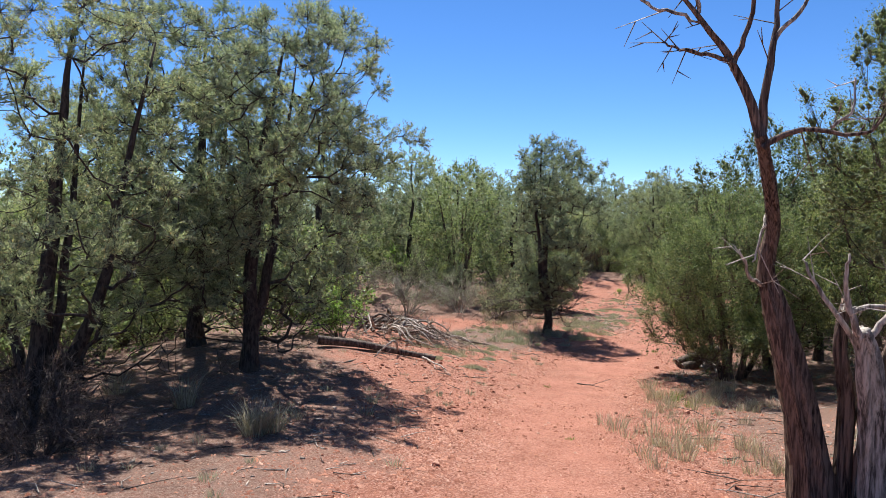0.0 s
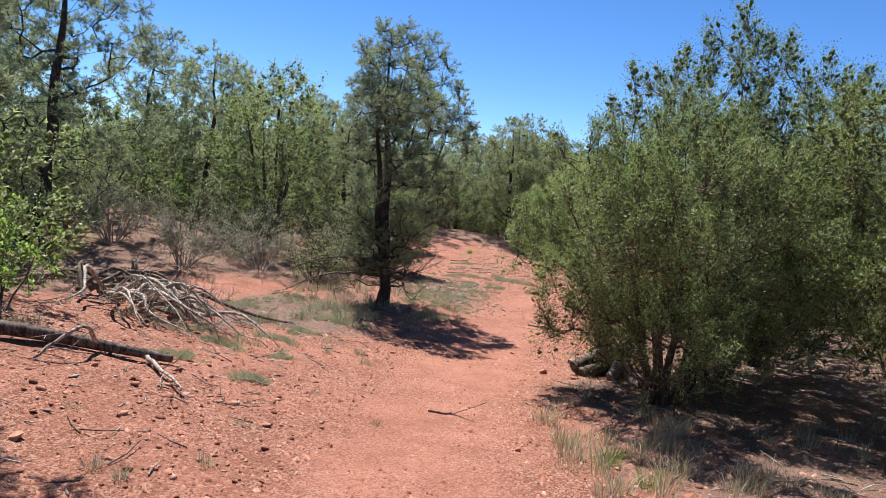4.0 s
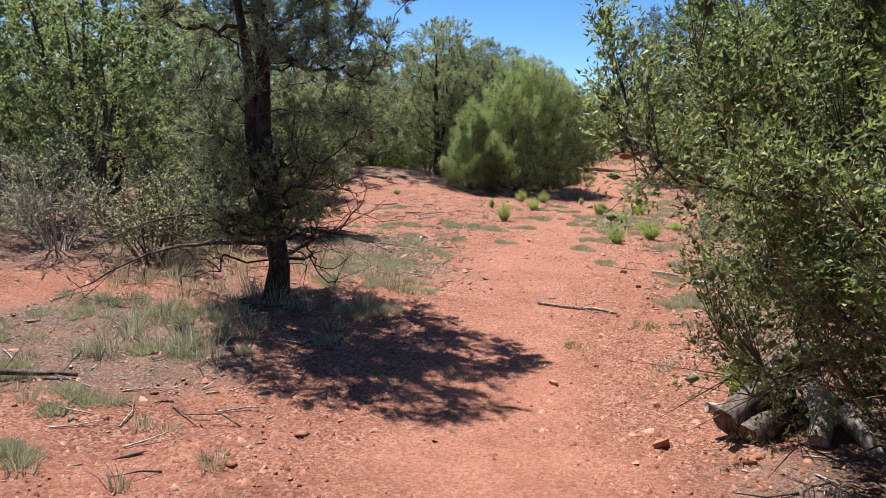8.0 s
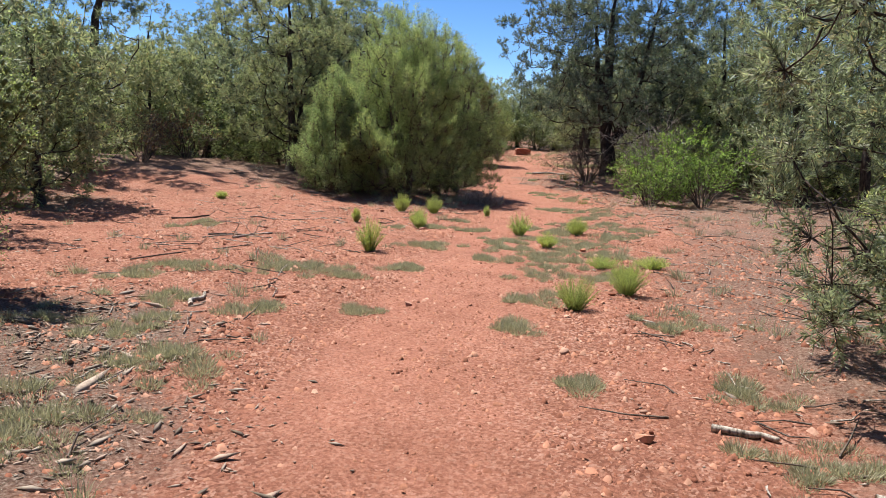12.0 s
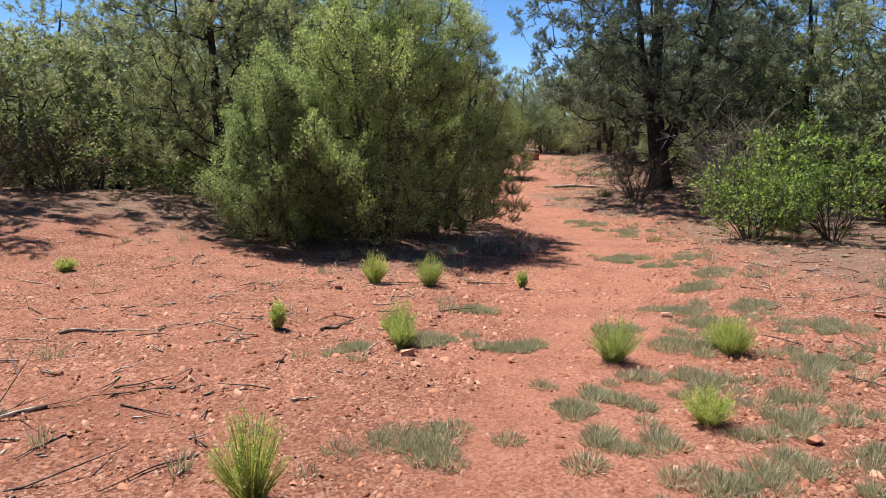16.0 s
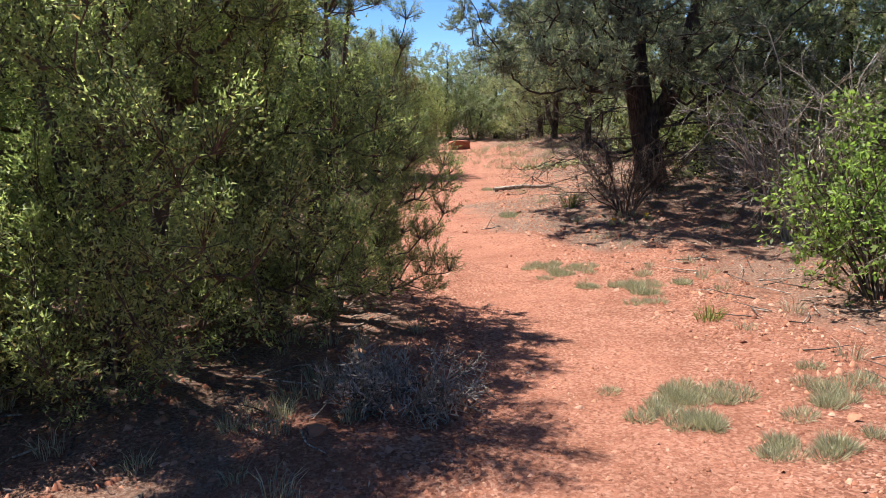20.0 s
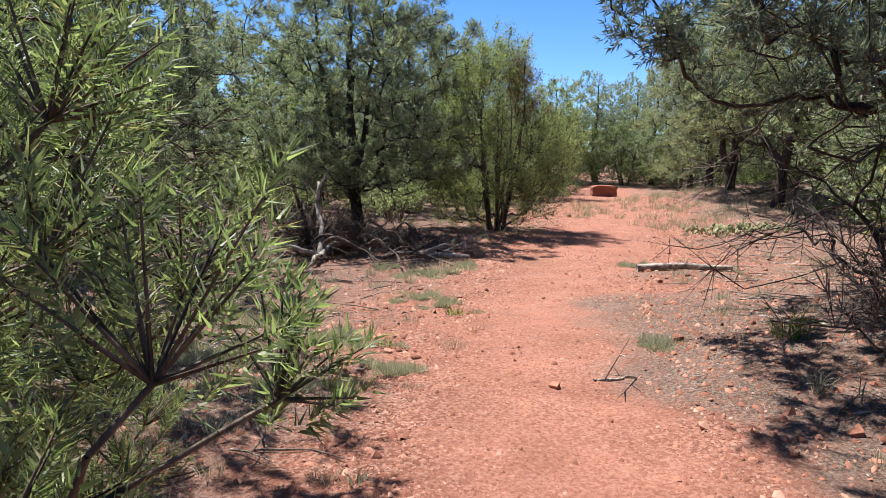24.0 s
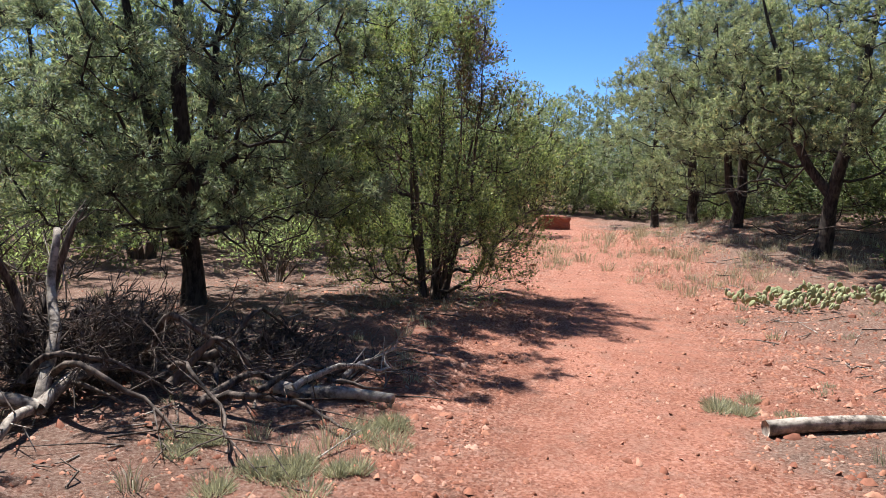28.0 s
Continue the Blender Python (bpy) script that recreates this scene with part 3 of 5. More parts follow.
def tuft_arrays(x, y, h, r, n, rng, spread=0.5):
    """Blades of one tuft of grass, each of them bent once."""
    a, q = rng.uniform(0, 6.283, n), r * np.sqrt(rng.random(n))
    bx, by = x + np.cos(a) * q * 0.55, y + np.sin(a) * q * 0.55
    P = np.stack([bx, by, land(bx, by) - 0.01], 1)
    out = np.stack([np.cos(a), np.sin(a), 0 * a], 1) * (q / max(r, 1e-3))[:, None] * spread + rng.normal(0, 0.22, (n, 3))
    L = h * rng.uniform(0.5, 1.1, n)
    d1 = unit(out * 0.7 + np.array([0, 0, 1.0]))
    d2 = unit(out * 1.7 + np.array([0, 0, 0.75]))
    side = unit(np.cross(d1, rng.normal(size=(n, 3)))) * (0.0035 + 0.009 * L)[:, None]
    M = P + d1 * (L * 0.55)[:, None]
    T = M + d2 * (L * 0.45)[:, None]
    v = np.stack([P - side * 0.5, P + side * 0.5, M + side * 0.45, M - side * 0.45, T + side * 0.08, T - side * 0.08], 1)
    o = (np.arange(n) * 6)[:, None]
    f = np.concatenate([o + np.array([[0, 1, 2, 3]]), o + np.array([[3, 2, 4, 5]])])
    return v.reshape(-1, 3), f


def cushion_arrays(x, y, h, r, n, rng):
    """Fine short blades that make a low domed cushion."""
    a, q = rng.uniform(0, 6.283, n), np.sqrt(rng.random(n))
    bx, by = x + np.cos(a) * q * r, y + np.sin(a) * q * r
    P = np.stack([bx, by, land(bx, by) - 0.006], 1)
    D = unit(np.stack([np.cos(a) * q * 0.9, np.sin(a) * q * 0.9, 0.75 + 0 * a], 1) + rng.normal(0, 0.35, (n, 3)))
    D[:, 2] = np.abs(D[:, 2]) + 0.1
    return needle_arrays(P, D, h * rng.uniform(0.5, 1.15, n) * (1.1 - 0.5 * q), rng.uniform(0.004, 0.007, n), rng)


def grass_mat(tufts, mat, label, name="grass_mat"):
    rng = np.random.default_rng(31)
    V, F, n = [], [], 0
    for x, y, h, r, k in tufts:
        v, f = cushion_arrays(x, y, h, r, int(k), rng)
        V.append(v)
        F.append(f + n)
        n += len(v)
    return tagged(new(name, mesh_from(name, np.concatenate(V), np.concatenate(F), mat)), label, "grass", kind="stuff")


def grass(tufts, mat, label, name="grass"):
    """tufts: rows of x, y, height, radius, blades."""
    rng = np.random.default_rng(len(tufts) * 7 + 3)
    V, F, n = [], [], 0
    for x, y, h, r, k in tufts:
        v, f = tuft_arrays(x, y, h, r, int(k), rng)
        V.append(v)
        F.append(f + n)
        n += len(v)
    return tagged(new(name, mesh_from(name, np.concatenate(V), np.concatenate(F), mat)), label, "grass", kind="stuff")


# ---- ground ----
def axis(lo, hi, step, far):
    inner = np.arange(lo, hi + step / 2, step)
    out, d = [], step
    while sum(out) < far:
        d *= 1.22
        out.append(d)
    steps = np.cumsum(out)
    return np.concatenate([lo - steps[::-1], inner, hi + steps])


SHADY = []          # x, y, radius of the ground under each crown


def build_ground():
    gx, gy = axis(-9.0, 33.0, 0.16, 500), axis(-4.0, 60.0, 0.16, 500)
    X, Y = np.meshgrid(gx, gy)
    Z = land(X, Y)
    d = trail_distance(X, Y)
    wav = 0.5 * np.sin(0.9 * X + 0.7 * Y) + 0.35 * np.sin(1.9 * X - 1.4 * Y + 2) + 0.3 * np.sin(3.1 * X + 2.7 * Y)
    red = 1 / (1 + np.exp((d - 1.75 - 0.45 * wav) / 0.28))
    for cx, cy, rx, ry in ((5.8, 28.5, 4.8, 5.2), (9.5, 26.8, 4.5, 3.0), (1.0, 12.6, 2.4, 4.0), (4.2, 19.5, 1.8, 3.4), (24, 46, 3.0, 3.0), (0.2, 16.4, 2.5, 3.2)):
        q = np.hypot((X - cx) / rx, (Y - cy) / ry) - 1 - 0.12 * wav
        red = np.maximum(red, 1 / (1 + np.exp(q / 0.10)))
    red = red * (1 - 0.42 / (1 + np.exp(-np.clip(Y - 34.5, -40, 40) / 0.8)))
    lit = 0.66 - 0.66 * red
    for tx, ty, r in SHADY:
        q = np.hypot(X - tx, Y - ty) / r
        lit = np.maximum(lit, 0.88 / (1 + np.exp(np.minimum((q - 0.85 - 0.14 * wav) / 0.15, 50))))
    trod = np.exp(-((d / 0.7) ** 4)) * (0.72 + 0.16 * wav)
    nx, ny = len(gx), len(gy)
    i = (np.arange(ny - 1)[:, None] * nx + np.arange(nx - 1)[None]).ravel()
    me = mesh_from("ground", np.stack([X, Y, Z], -1).reshape(-1, 3), np.stack([i, i + 1, i + nx + 1, i + nx], 1), SOIL, True)
    for key, val in (("litter", lit), ("trodden", trod)):
        me.attributes.new(key, "FLOAT", "POINT").data.foreach_set("value", val.astype(np.float32).ravel())
    tagged(new("ground", me), "red gravelly soil with grey needle litter off the trail", "ground", kind="structure")


# ---- trees along the walk ----
PIN_LABELS = ("dark pinyon pine with a bare lower trunk on red soil", "grey-green pinyon pine with a rounded open crown", "bushy pinyon pine at the edge of the clearing")
JUN_LABELS = ("bushy olive-green juniper with foliage down to the ground", "dense many-stemmed juniper on the needle litter", "upright green juniper among the pines")


def pin(x, y, h, r, seed, shade=1.0, **kw):
    SHADY.append((x, y, r * shade))
    return conifer("pinyon_pine", x, y, h, r, seed, kw.pop("label", PIN_LABELS[seed % 3]), kw.pop("group", "trees of the woodland"), True, **kw)


def jun(x, y, h, r, seed, shade=1.0, **kw):
    SHADY.append((x, y, r * shade))
    kw = {"trunks": 5, "base": 0.04, "low": 0.85, "per": 44, "leaf": 1.3, "girth": 0.028, "hollow": 0.5, "upright": 1.0, **kw}
    return conifer(kw.pop("kindname", "juniper_tree"), x, y, h, r, seed, kw.pop("label", JUN_LABELS[seed % 3]), kw.pop("group", "trees of the woodland"), False, **kw)


MID = {"clumps": 140, "plumes": 12, "per": 15, "leaf": 1.9, "size": 1.3, "fine": False, "base": 0.12, "slim": 1.25}
MID_JUN = {"clumps": 150, "plumes": 8, "per": 20, "leaf": 2.0, "size": 1.4, "fine": False, "slim": 1.5}

# first stretch
pin(-4.7, 8.6, 5.2, 2.0, 1, lean=(0.4, 0.3), base=0.2, gaps=0.56, clumps=285, per=30, plumes=18, split=((0.02, 0.2, 1.3, 0.8), (0.04, 2.6, 1.2, 0.6), (0.06, 0.9, 0.6, 0.6)), bare=60, label="leaning pinyon pine with several trunks at the trail's start")
pin(-4.16, 12.7, 5.9, 2.2, 2, base=0.2, wide=0.5, gaps=0.48, clumps=322, per=26, plumes=18, leaf=1.2, split=((0.2, 1.0, 0.7, 0.6),), bare=60)
pin(-2.81, 10.85, 5.3, 1.75, 3, lean=(0.6, 0.0), base=0.18, wide=0.5, gaps=0.53, clumps=297, per=28, plumes=18, leaf=1.15, split=((0.12, 0.3, 0.6, 0.65),), bare=70, label="tall pinyon pine with two dark bare trunks")
pine_alone = pin(2.66, 18.9, 4.95, 1.1, 4, base=0.14, low=0.5, wide=0.5, power=0.45, gaps=0.47, clumps=266, plumes=18, per=34, leaf=0.95, girth=0.023, lumpy=0.5, hollow=0.75, split=((0.2, 2.9, 0.4, 0.7),), bare=90, bare_top=0.3, shade=0.55, rise=0.02, label="dark upright pinyon pine beside the red trail")
jun(5.3, 13.5, 3.3, 1.75, 5, clumps=380, plumes=12, per=54, leaf=1.35, slim=0.8, inner=0.22, gaps=0.47, base=0.16, low=0.65, wide=0.45, lumpy=0.6, trunks=7, bare=90, bare_top=0.6, mat=JUNIPER_DARK, shade=0.8, label="broad juniper hanging over the trail's edge")
jun(6.5, 14.5, 4.6, 1.6, 9, clumps=330, plumes=11, per=40, leaf=1.15, base=0.1, lumpy=0.6, mat=JUNIPER_DARK, trunks=4, wide=0.5, label="tall dark juniper behind the broad one")
jun(7.2, 11.5, 4.0, 1.4, 6, clumps=260, plumes=11, per=40, leaf=1.15, mat=JUNIPER_DARK, trunks=4, wide=0.5, base=0.2, bare=50)
jun(5.0, 7.1, 4.3, 1.1, 7, mat=JUNIPER_DARK, clumps=220, plumes=12, per=64, leaf=1.0, slim=0.8, gaps=0.46, trunks=4, base=0.42, low=0.6, wide=0.6, bare=50, shade=0.6, label="leaning juniper behind the dead snag")
jun(0.6, 24.4, 4.0, 1.4, 8, wide=0.5, **MID_JUN)
# left bank, behind the brush
pin(-3.7, 21.2, 6.2, 2.2, 18, base=0.08, clumps=235, plumes=16, per=24, leaf=1.45, size=1.2, wide=0.45, shade=0.5, label="dense pinyon pine on the bank above the dead branches")
for k, (x, y, h, r) in enumerate(((-6.2, 24.5, 6.0, 2.18), (-3.0, 28.5, 5.4, 1.7), (-9.0, 19.0, 6.0, 2.5), (-1.0, 31.5, 5.8, 1.9), (2.2, 33.0, 5.0, 1.95), (7.0, 38.0, 3.0, 1.4), (11.2, 38.0, 5.6, 2.0), (8.6, 38.8, 3.6, 1.5), (23.5, 37.0, 5.5, 2.3), (19.5, 26.5, 5.0, 2.3),
                                  (13.6, 45.6, 5.4, 2.07), (15.2, 49.5, 5.6, 2.07), (11.0, 48.5, 6.0, 2.3), (10.0, 44.0, 5.5, 2.07), (20.0, 48.5, 5.0, 1.95), (32.0, 52.5, 5.0, 2.3))):
    pin(x, y, h, r, 210 + k, **MID)
jun(-6.8, 15.5, 4.2, 1.9, 13, **MID_JUN)
jun(-4.0, 33.0, 4.5, 2.0, 15, **MID_JUN)
jun(3.45, 23.7, 1.9, 0.8, 17, clumps=110, plumes=9, per=40, leaf=1.2, trunks=4, shade=0.6)
# the clearing's far side
jun(10.0, 32.2, 2.4, 0.85, 19, clumps=180, plumes=12, per=42, leaf=1.4, slim=0.78, inner=0, base=0.03, low=0.9, lumpy=0.45, size=0.9, mat=JUNIPER_YELLOW, label="low bushy juniper beside the large one")
pin(9.9, 35.3, 5.0, 1.8, 20, base=0.16, clumps=266, plumes=16, per=28, leaf=1.25, bare=40, split=((0.15, 0.4, 0.6, 0.6),))
jun(11.4, 31.95, 3.7, 1.4, 21, clumps=430, plumes=12, per=36, leaf=1.5, slim=0.78, inner=0, gaps=0.5, size=1.05, base=0.03, low=0.9, wide=0.35, lumpy=0.7, hollow=0.6, trunks=7, mat=JUNIPER_YELLOW, label="large bushy juniper standing in the clearing beside the trail")
jun(12.75, 32.7, 3.8, 1.3, 25, clumps=420, plumes=15, per=52, leaf=0.68, slim=0.62, brush=True, gaps=0.38, size=1.05, base=0.02, low=0.9, wide=0.35, lumpy=0.4, hollow=0.5, mat=JUNIPER, label="tall juniper close beside the trail")
jun(4.2, 33.8, 3.0, 1.3, 26, label="bright green juniper at the clearing's far edge", mat=JUNIPER_YELLOW, **MID_JUN)
pin(5.2, 36.5, 6.2, 1.9, 27, clumps=117, plumes=16, per=22, leaf=1.5, size=1.15, lean=(1.2, 0.0), base=0.42, low=0.5, wide=0.6, bare=60, bare_top=0.6, label="tall leaning pinyon pine with a high crown")
pin(9.45, 18.75, 3.7, 1.9, 28, shade=0.55, base=0.05, low=0.85, clumps=260, plumes=19, per=36, leaf=1.0, bare=50, label="low bushy pinyon pine on the trail's sunny side")
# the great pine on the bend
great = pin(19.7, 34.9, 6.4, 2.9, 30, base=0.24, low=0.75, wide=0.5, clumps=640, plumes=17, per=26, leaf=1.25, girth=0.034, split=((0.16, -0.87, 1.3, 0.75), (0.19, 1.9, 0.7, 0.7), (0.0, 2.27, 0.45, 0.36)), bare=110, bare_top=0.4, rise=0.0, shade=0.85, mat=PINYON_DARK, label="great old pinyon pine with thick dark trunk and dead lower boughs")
pin(22.0, 30.5, 6.0, 2.2, 31, clumps=186, plumes=16, per=22, leaf=1.5, size=1.2, bare=40)
jun(24.0, 33.5, 4.0, 1.8, 34, **MID_JUN)
# last stretch
pin(12.5, 36.9, 4.8, 2.0, 39, base=0.26, clumps=266, plumes=16, per=26, leaf=1.2, bare=110, bare_top=0.4, label="pinyon pine shading the litter beside the trail")
pin(13.35, 41.2, 5.2, 2.2, 40, base=0.26, clumps=266, plumes=16, per=26, leaf=1.2, bare=110, bare_top=0.4, label="pinyon pine with long bare grey lower branches")
pin(17.35, 43.5, 5.0, 1.9, 41, base=0.14, low=0.75, wide=0.45, clumps=347, plumes=18, per=30, leaf=1.05, split=((0.16, 2.6, 0.7, 0.7), (0.22, 0.5, 0.6, 0.5)), bare=70, rise=0.05, label="dark pinyon pine with a forked trunk in deep shade")
jun(20.0, 43.6, 3.4, 1.2, 42, clumps=250, plumes=9, per=44, trunks=9, girth=0.017, wide=0.5, low=0.8, base=0.04, gaps=0.5, inner=0.2, bare=90, bare_top=0.7, brown=(0.6, -0.3, 2.6, 0.7), lumpy=0.55, label="open many-stemmed juniper beside the trail")
jun(17.5, 49.0, 4.0, 1.6, 47, **MID_JUN)
pin(26.6, 43.4, 5.2, 2.1, 49, clumps=266, plumes=16, per=26, leaf=1.3, lean=(0.5, -0.4), base=0.3, split=((0.2, 2.4, 1.2, 0.6),), bare=50, label="pinyon pine with a bent limb on the sunny bank")
pin(27.5, 45.8, 4.6, 2.0, 50, clumps=266, plumes=16, per=24, leaf=1.35, base=0.28, split=((0.1, 3.0, 0.7, 0.7),), bare=40)
pin(29.4, 48.6, 5.0, 2.2, 51, clumps=266, plumes=16, per=24, leaf=1.4, base=0.1)
jun(25.2, 51.8, 3.6, 1.6, 52, **MID_JUN)

# trees that close the trail's end and the gaps behind the clearing
for k, (x, y, h, r) in enumerate(((24.5, 56.0, 5.0, 2.2), (27.5, 60.5, 5.0, 2.3), (31.5, 61.0, 4.6, 2.2), (34.5, 58.0, 5.0, 2.4), (21.5, 53.0, 5.4, 2.2), (8.3, 42.0, 3.6, 1.8), (2.0, 38.5, 5.5, 2.2), (-0.5, 36.0, 5.2, 2.1),
                                  (16.0, 53.6, 5.4, 2.2), (22.5, 27.5, 5.5, 2.3), (24.5, 30.5, 5.5, 2.3), (26.0, 36.0, 5.6, 2.3), (22.8, 33.6, 5.6, 2.0), (-1.2, 26.6, 4.6, 1.7), (2.6, 27.6, 4.0, 1.5), (0.6, 28.6, 5.0, 1.8), (-6.5, 29.0, 5.5, 2.0), (4.4, 30.6, 3.4, 1.2), (20.8, 29.0, 5.6, 2.2), (25.8, 38.6, 5.6, 2.0), (33.2, 60.3, 5.0, 2.2), (36.8, 62.5, 5.2, 2.4), (30.2, 64.0, 5.5, 2.4), (39.0, 58.5, 5.2, 2.4), (8.0, 46.5, 5.5, 2.2), (12.0, 52.0, 5.5, 2.2), (18.5, 51.5, 5.2, 2.0), (7.9, 15.6, 4.0, 1.6), (9.5, 12.5, 4.6, 2.0), (8.4, 8.8, 4.6, 1.9), (34.0, 49.5, 4.8, 2.2), (36.6, 52.2, 5.0, 2.3), (38.2, 48.0, 5.0, 2.3), (33.6, 46.2, 4.6, 2.1), (40.5, 51.5, 5.2, 2.4), (35.8, 55.2, 4.6, 2.2))):
    pin(x, y, h, r, 120 + k, **{**MID, "base": 0.06 if k % 2 else 0.14})

for k, (x, y, h, r) in enumerate(((27.0, 55.3, 2.6, 1.3), (28.4, 57.6, 2.9, 1.5), (30.6, 59.4, 2.8, 1.5), (33.4, 58.4, 2.6, 1.5), (34.6, 56.4, 2.4, 1.4), (31.9, 61.2, 3.0, 1.6), (36.2, 59.8, 3.0, 1.6), (24.6, 53.4, 2.4, 1.2), (22.6, 50.4, 2.6, 1.2), (35.2, 53.2, 2.2, 1.3))):
    jun(x, y, h, r, 170 + k, label="bushy green juniper closing the trail's far end", **{**MID_JUN, "clumps": 110})

# ---- woods beyond ----
FAR = {"clumps": 80, "plumes": 9, "per": 14, "leaf": 2.9, "size": 1.8, "fine": False, "limbs": 0, "group": "far woodland trees"}
near_pin = pin(-13.0, 12.0, 5.2, 2.2, 60, base=0.04, **FAR)
near_jun = jun(-12.0, 20.0, 4.4, 2.0, 61, **FAR)
far_pin = pin(-14.0, 28.0, 4.8, 2.2, 63, base=0.05, lean=(0.3, 0.2), **FAR)
spots = np.random.default_rng(77)
placed = [(tx, ty) for tx, ty, _ in SHADY]
count = 0
while count < 190:
    px, py = spots.uniform(-40, 70), spots.uniform(-22, 105)
    if float(trail_distance(np.array([px]), np.array([py]))[0]) < 7.5 or (-9 < px < 12 and 9 < py < 33) or (-16 < px < 16 and py < 9 and abs(px) < 8):
        continue
    if min(math.hypot(px - a, py - b) for a, b in placed) < 2.6:
        continue
    placed.append((px, py))
    src = (near_pin, near_jun, far_pin)[count % 3]
    k = spots.uniform(0.75, 1.15)
    copy_thing(src, pose(px, py, land_at(px, py), 0, 0, spots.uniform(0, 360)) @ Matrix.Diagonal((k * spots.uniform(0.9, 1.1), k, k * spots.uniform(0.9, 1.1), 1)))
    count += 1


# low growth that fills the gaps between the trunks
low_jun = jun(-7.5, 11.0, 1.7, 1.25, 65, clumps=80, plumes=7, per=16, leaf=2.2, size=1.4, fine=False, limbs=0, base=0.02, group="low growth in the woods", label="low bushy juniper under the pines", kindname="juniper_bush")
low_oak = shrub(-8.5, 17.5, 1.5, 1.1, 66, "scrubby oak bush with green leaves under the pines", leaves=2200, size=0.06, mat=JUNIPER, stems=10, group="low growth in the woods")
count = 0
while count < 200:
    px, py = spots.uniform(-14, 44), spots.uniform(4, 74)
    away = float(trail_distance(np.array([px]), np.array([py]))[0])
    if away < (5.0 if py > 33 else 6.0) or away > 15 or (-3.5 < px < 10.5 and 9 < py < 33.5) or (px < 1 and py < 12) or min(math.hypot(px - a, py - b) for a, b in placed) < 1.25:
        continue
    if math.hypot(px - 13.3, py - 40.0) < 2.5:
        continue
    placed.append((px, py))
    k = spots.uniform(0.6, 1.3)
    copy_thing(low_oak if count % 9 == 0 else low_jun, pose(px, py, land_at(px, py) - 0.03, 0, 0, spots.uniform(0, 360)) @ Matrix.Diagonal((k * 1.15, k * 1.15, k * spots.uniform(0.75, 1.1), 1)))
    count += 1

SHADY.extend(((3.9, 20.6, 1.2), (4.5, 22.2, 1.0), (1.2, 17.6, 1.3)))
SHADY.extend(((17.7, 34.7, 1.2), (18.2, 35.4, 1.3), (17.2, 33.2, 0.8), (14.0, 35.8, 1.4), (14.6, 37.6, 1.1)))
SHADY.append((18.6, 36.0, 1.5))
SHADY.append((17.3, 33.4, 0.8))
SHADY.append((19.9, 38.2, 0.8))
SHADY.append((18.2, 37.0, 0.7))
build_ground()


# ---- stones, chips and other stuff on the ground ----
PHI = (1 + 5 ** 0.5) / 2
ICO_V = unit(np.array([(-1, PHI, 0), (1, PHI, 0), (-1, -PHI, 0), (1, -PHI, 0), (0, -1, PHI), (0, 1, PHI), (0, -1, -PHI), (0, 1, -PHI), (PHI, 0, -1), (PHI, 0, 1), (-PHI, 0, -1), (-PHI, 0, 1)]))
ICO_F = np.array([(0, 11, 5), (0, 5, 1), (0, 1, 7), (0, 7, 10), (0, 10, 11), (1, 5, 9), (5, 11, 4), (11, 10, 2), (10, 7, 6), (7, 1, 8),
                  (3, 9, 4), (3, 4, 2), (3, 2, 6), (3, 6, 8), (3, 8, 9), (4, 9, 5), (2, 4, 11), (6, 2, 10), (8, 6, 7), (9, 8, 1)])
CHIP_V = np.array([(1, 0.15, -0.6), (0.1, 1, -0.6), (-1, -0.1, -0.6), (-0.1, -1, -0.6), (0.25, 0.3, 1), (-0.35, -0.25, 0.8)], float)
CHIP_F = np.array([(0, 1, 4), (1, 2, 5), (1, 5, 4), (2, 3, 5), (3, 4, 5), (3, 0, 4)])


def scatter(x, y, sx, sy, sz, rng, V, F, sink=0.3, jag=0.22, tilt=0.25):
    n = len(x)
    v = V[None] * (1 + rng.normal(0, jag, (n, len(V), 1))) * np.stack([sx, sy, sz], 1)[:, None]
    t = rng.normal(0, tilt, n)
    c, s = np.cos(t)[:, None], np.sin(t)[:, None]
    v = np.stack([v[..., 0] * c - v[..., 2] * s, v[..., 1], v[..., 0] * s + v[..., 2] * c], -1)
    a = rng.uniform(0, 6.283, n)
    c, s = np.cos(a)[:, None], np.sin(a)[:, None]
    v = np.stack([v[..., 0] * c - v[..., 1] * s + x[:, None], v[..., 0] * s + v[..., 1] * c + y[:, None], v[..., 2] + (land(x, y) + sz * (1 - 2 * sink) * 0.9)[:, None]], -1)
    f = F[None] + (np.arange(n) * len(V))[:, None, None]
    return v.reshape(-1, 3), f.reshape(-1, 3)


def along_trail(n, rng, spread):
    """Random places beside the trail, and how far off they lie."""
    t = np.array(TRAIL)
    seg = np.hypot(*np.diff(t[1:-2], axis=0).T)
    k = rng.choice(len(seg), n, p=seg / seg.sum())
    s = rng.random(n)
    p = t[1 + k] + (t[2 + k] - t[1 + k]) * s[:, None]
    return p[:, 0] + rng.normal(0, spread, n), p[:, 1] + rng.normal(0, spread, n)


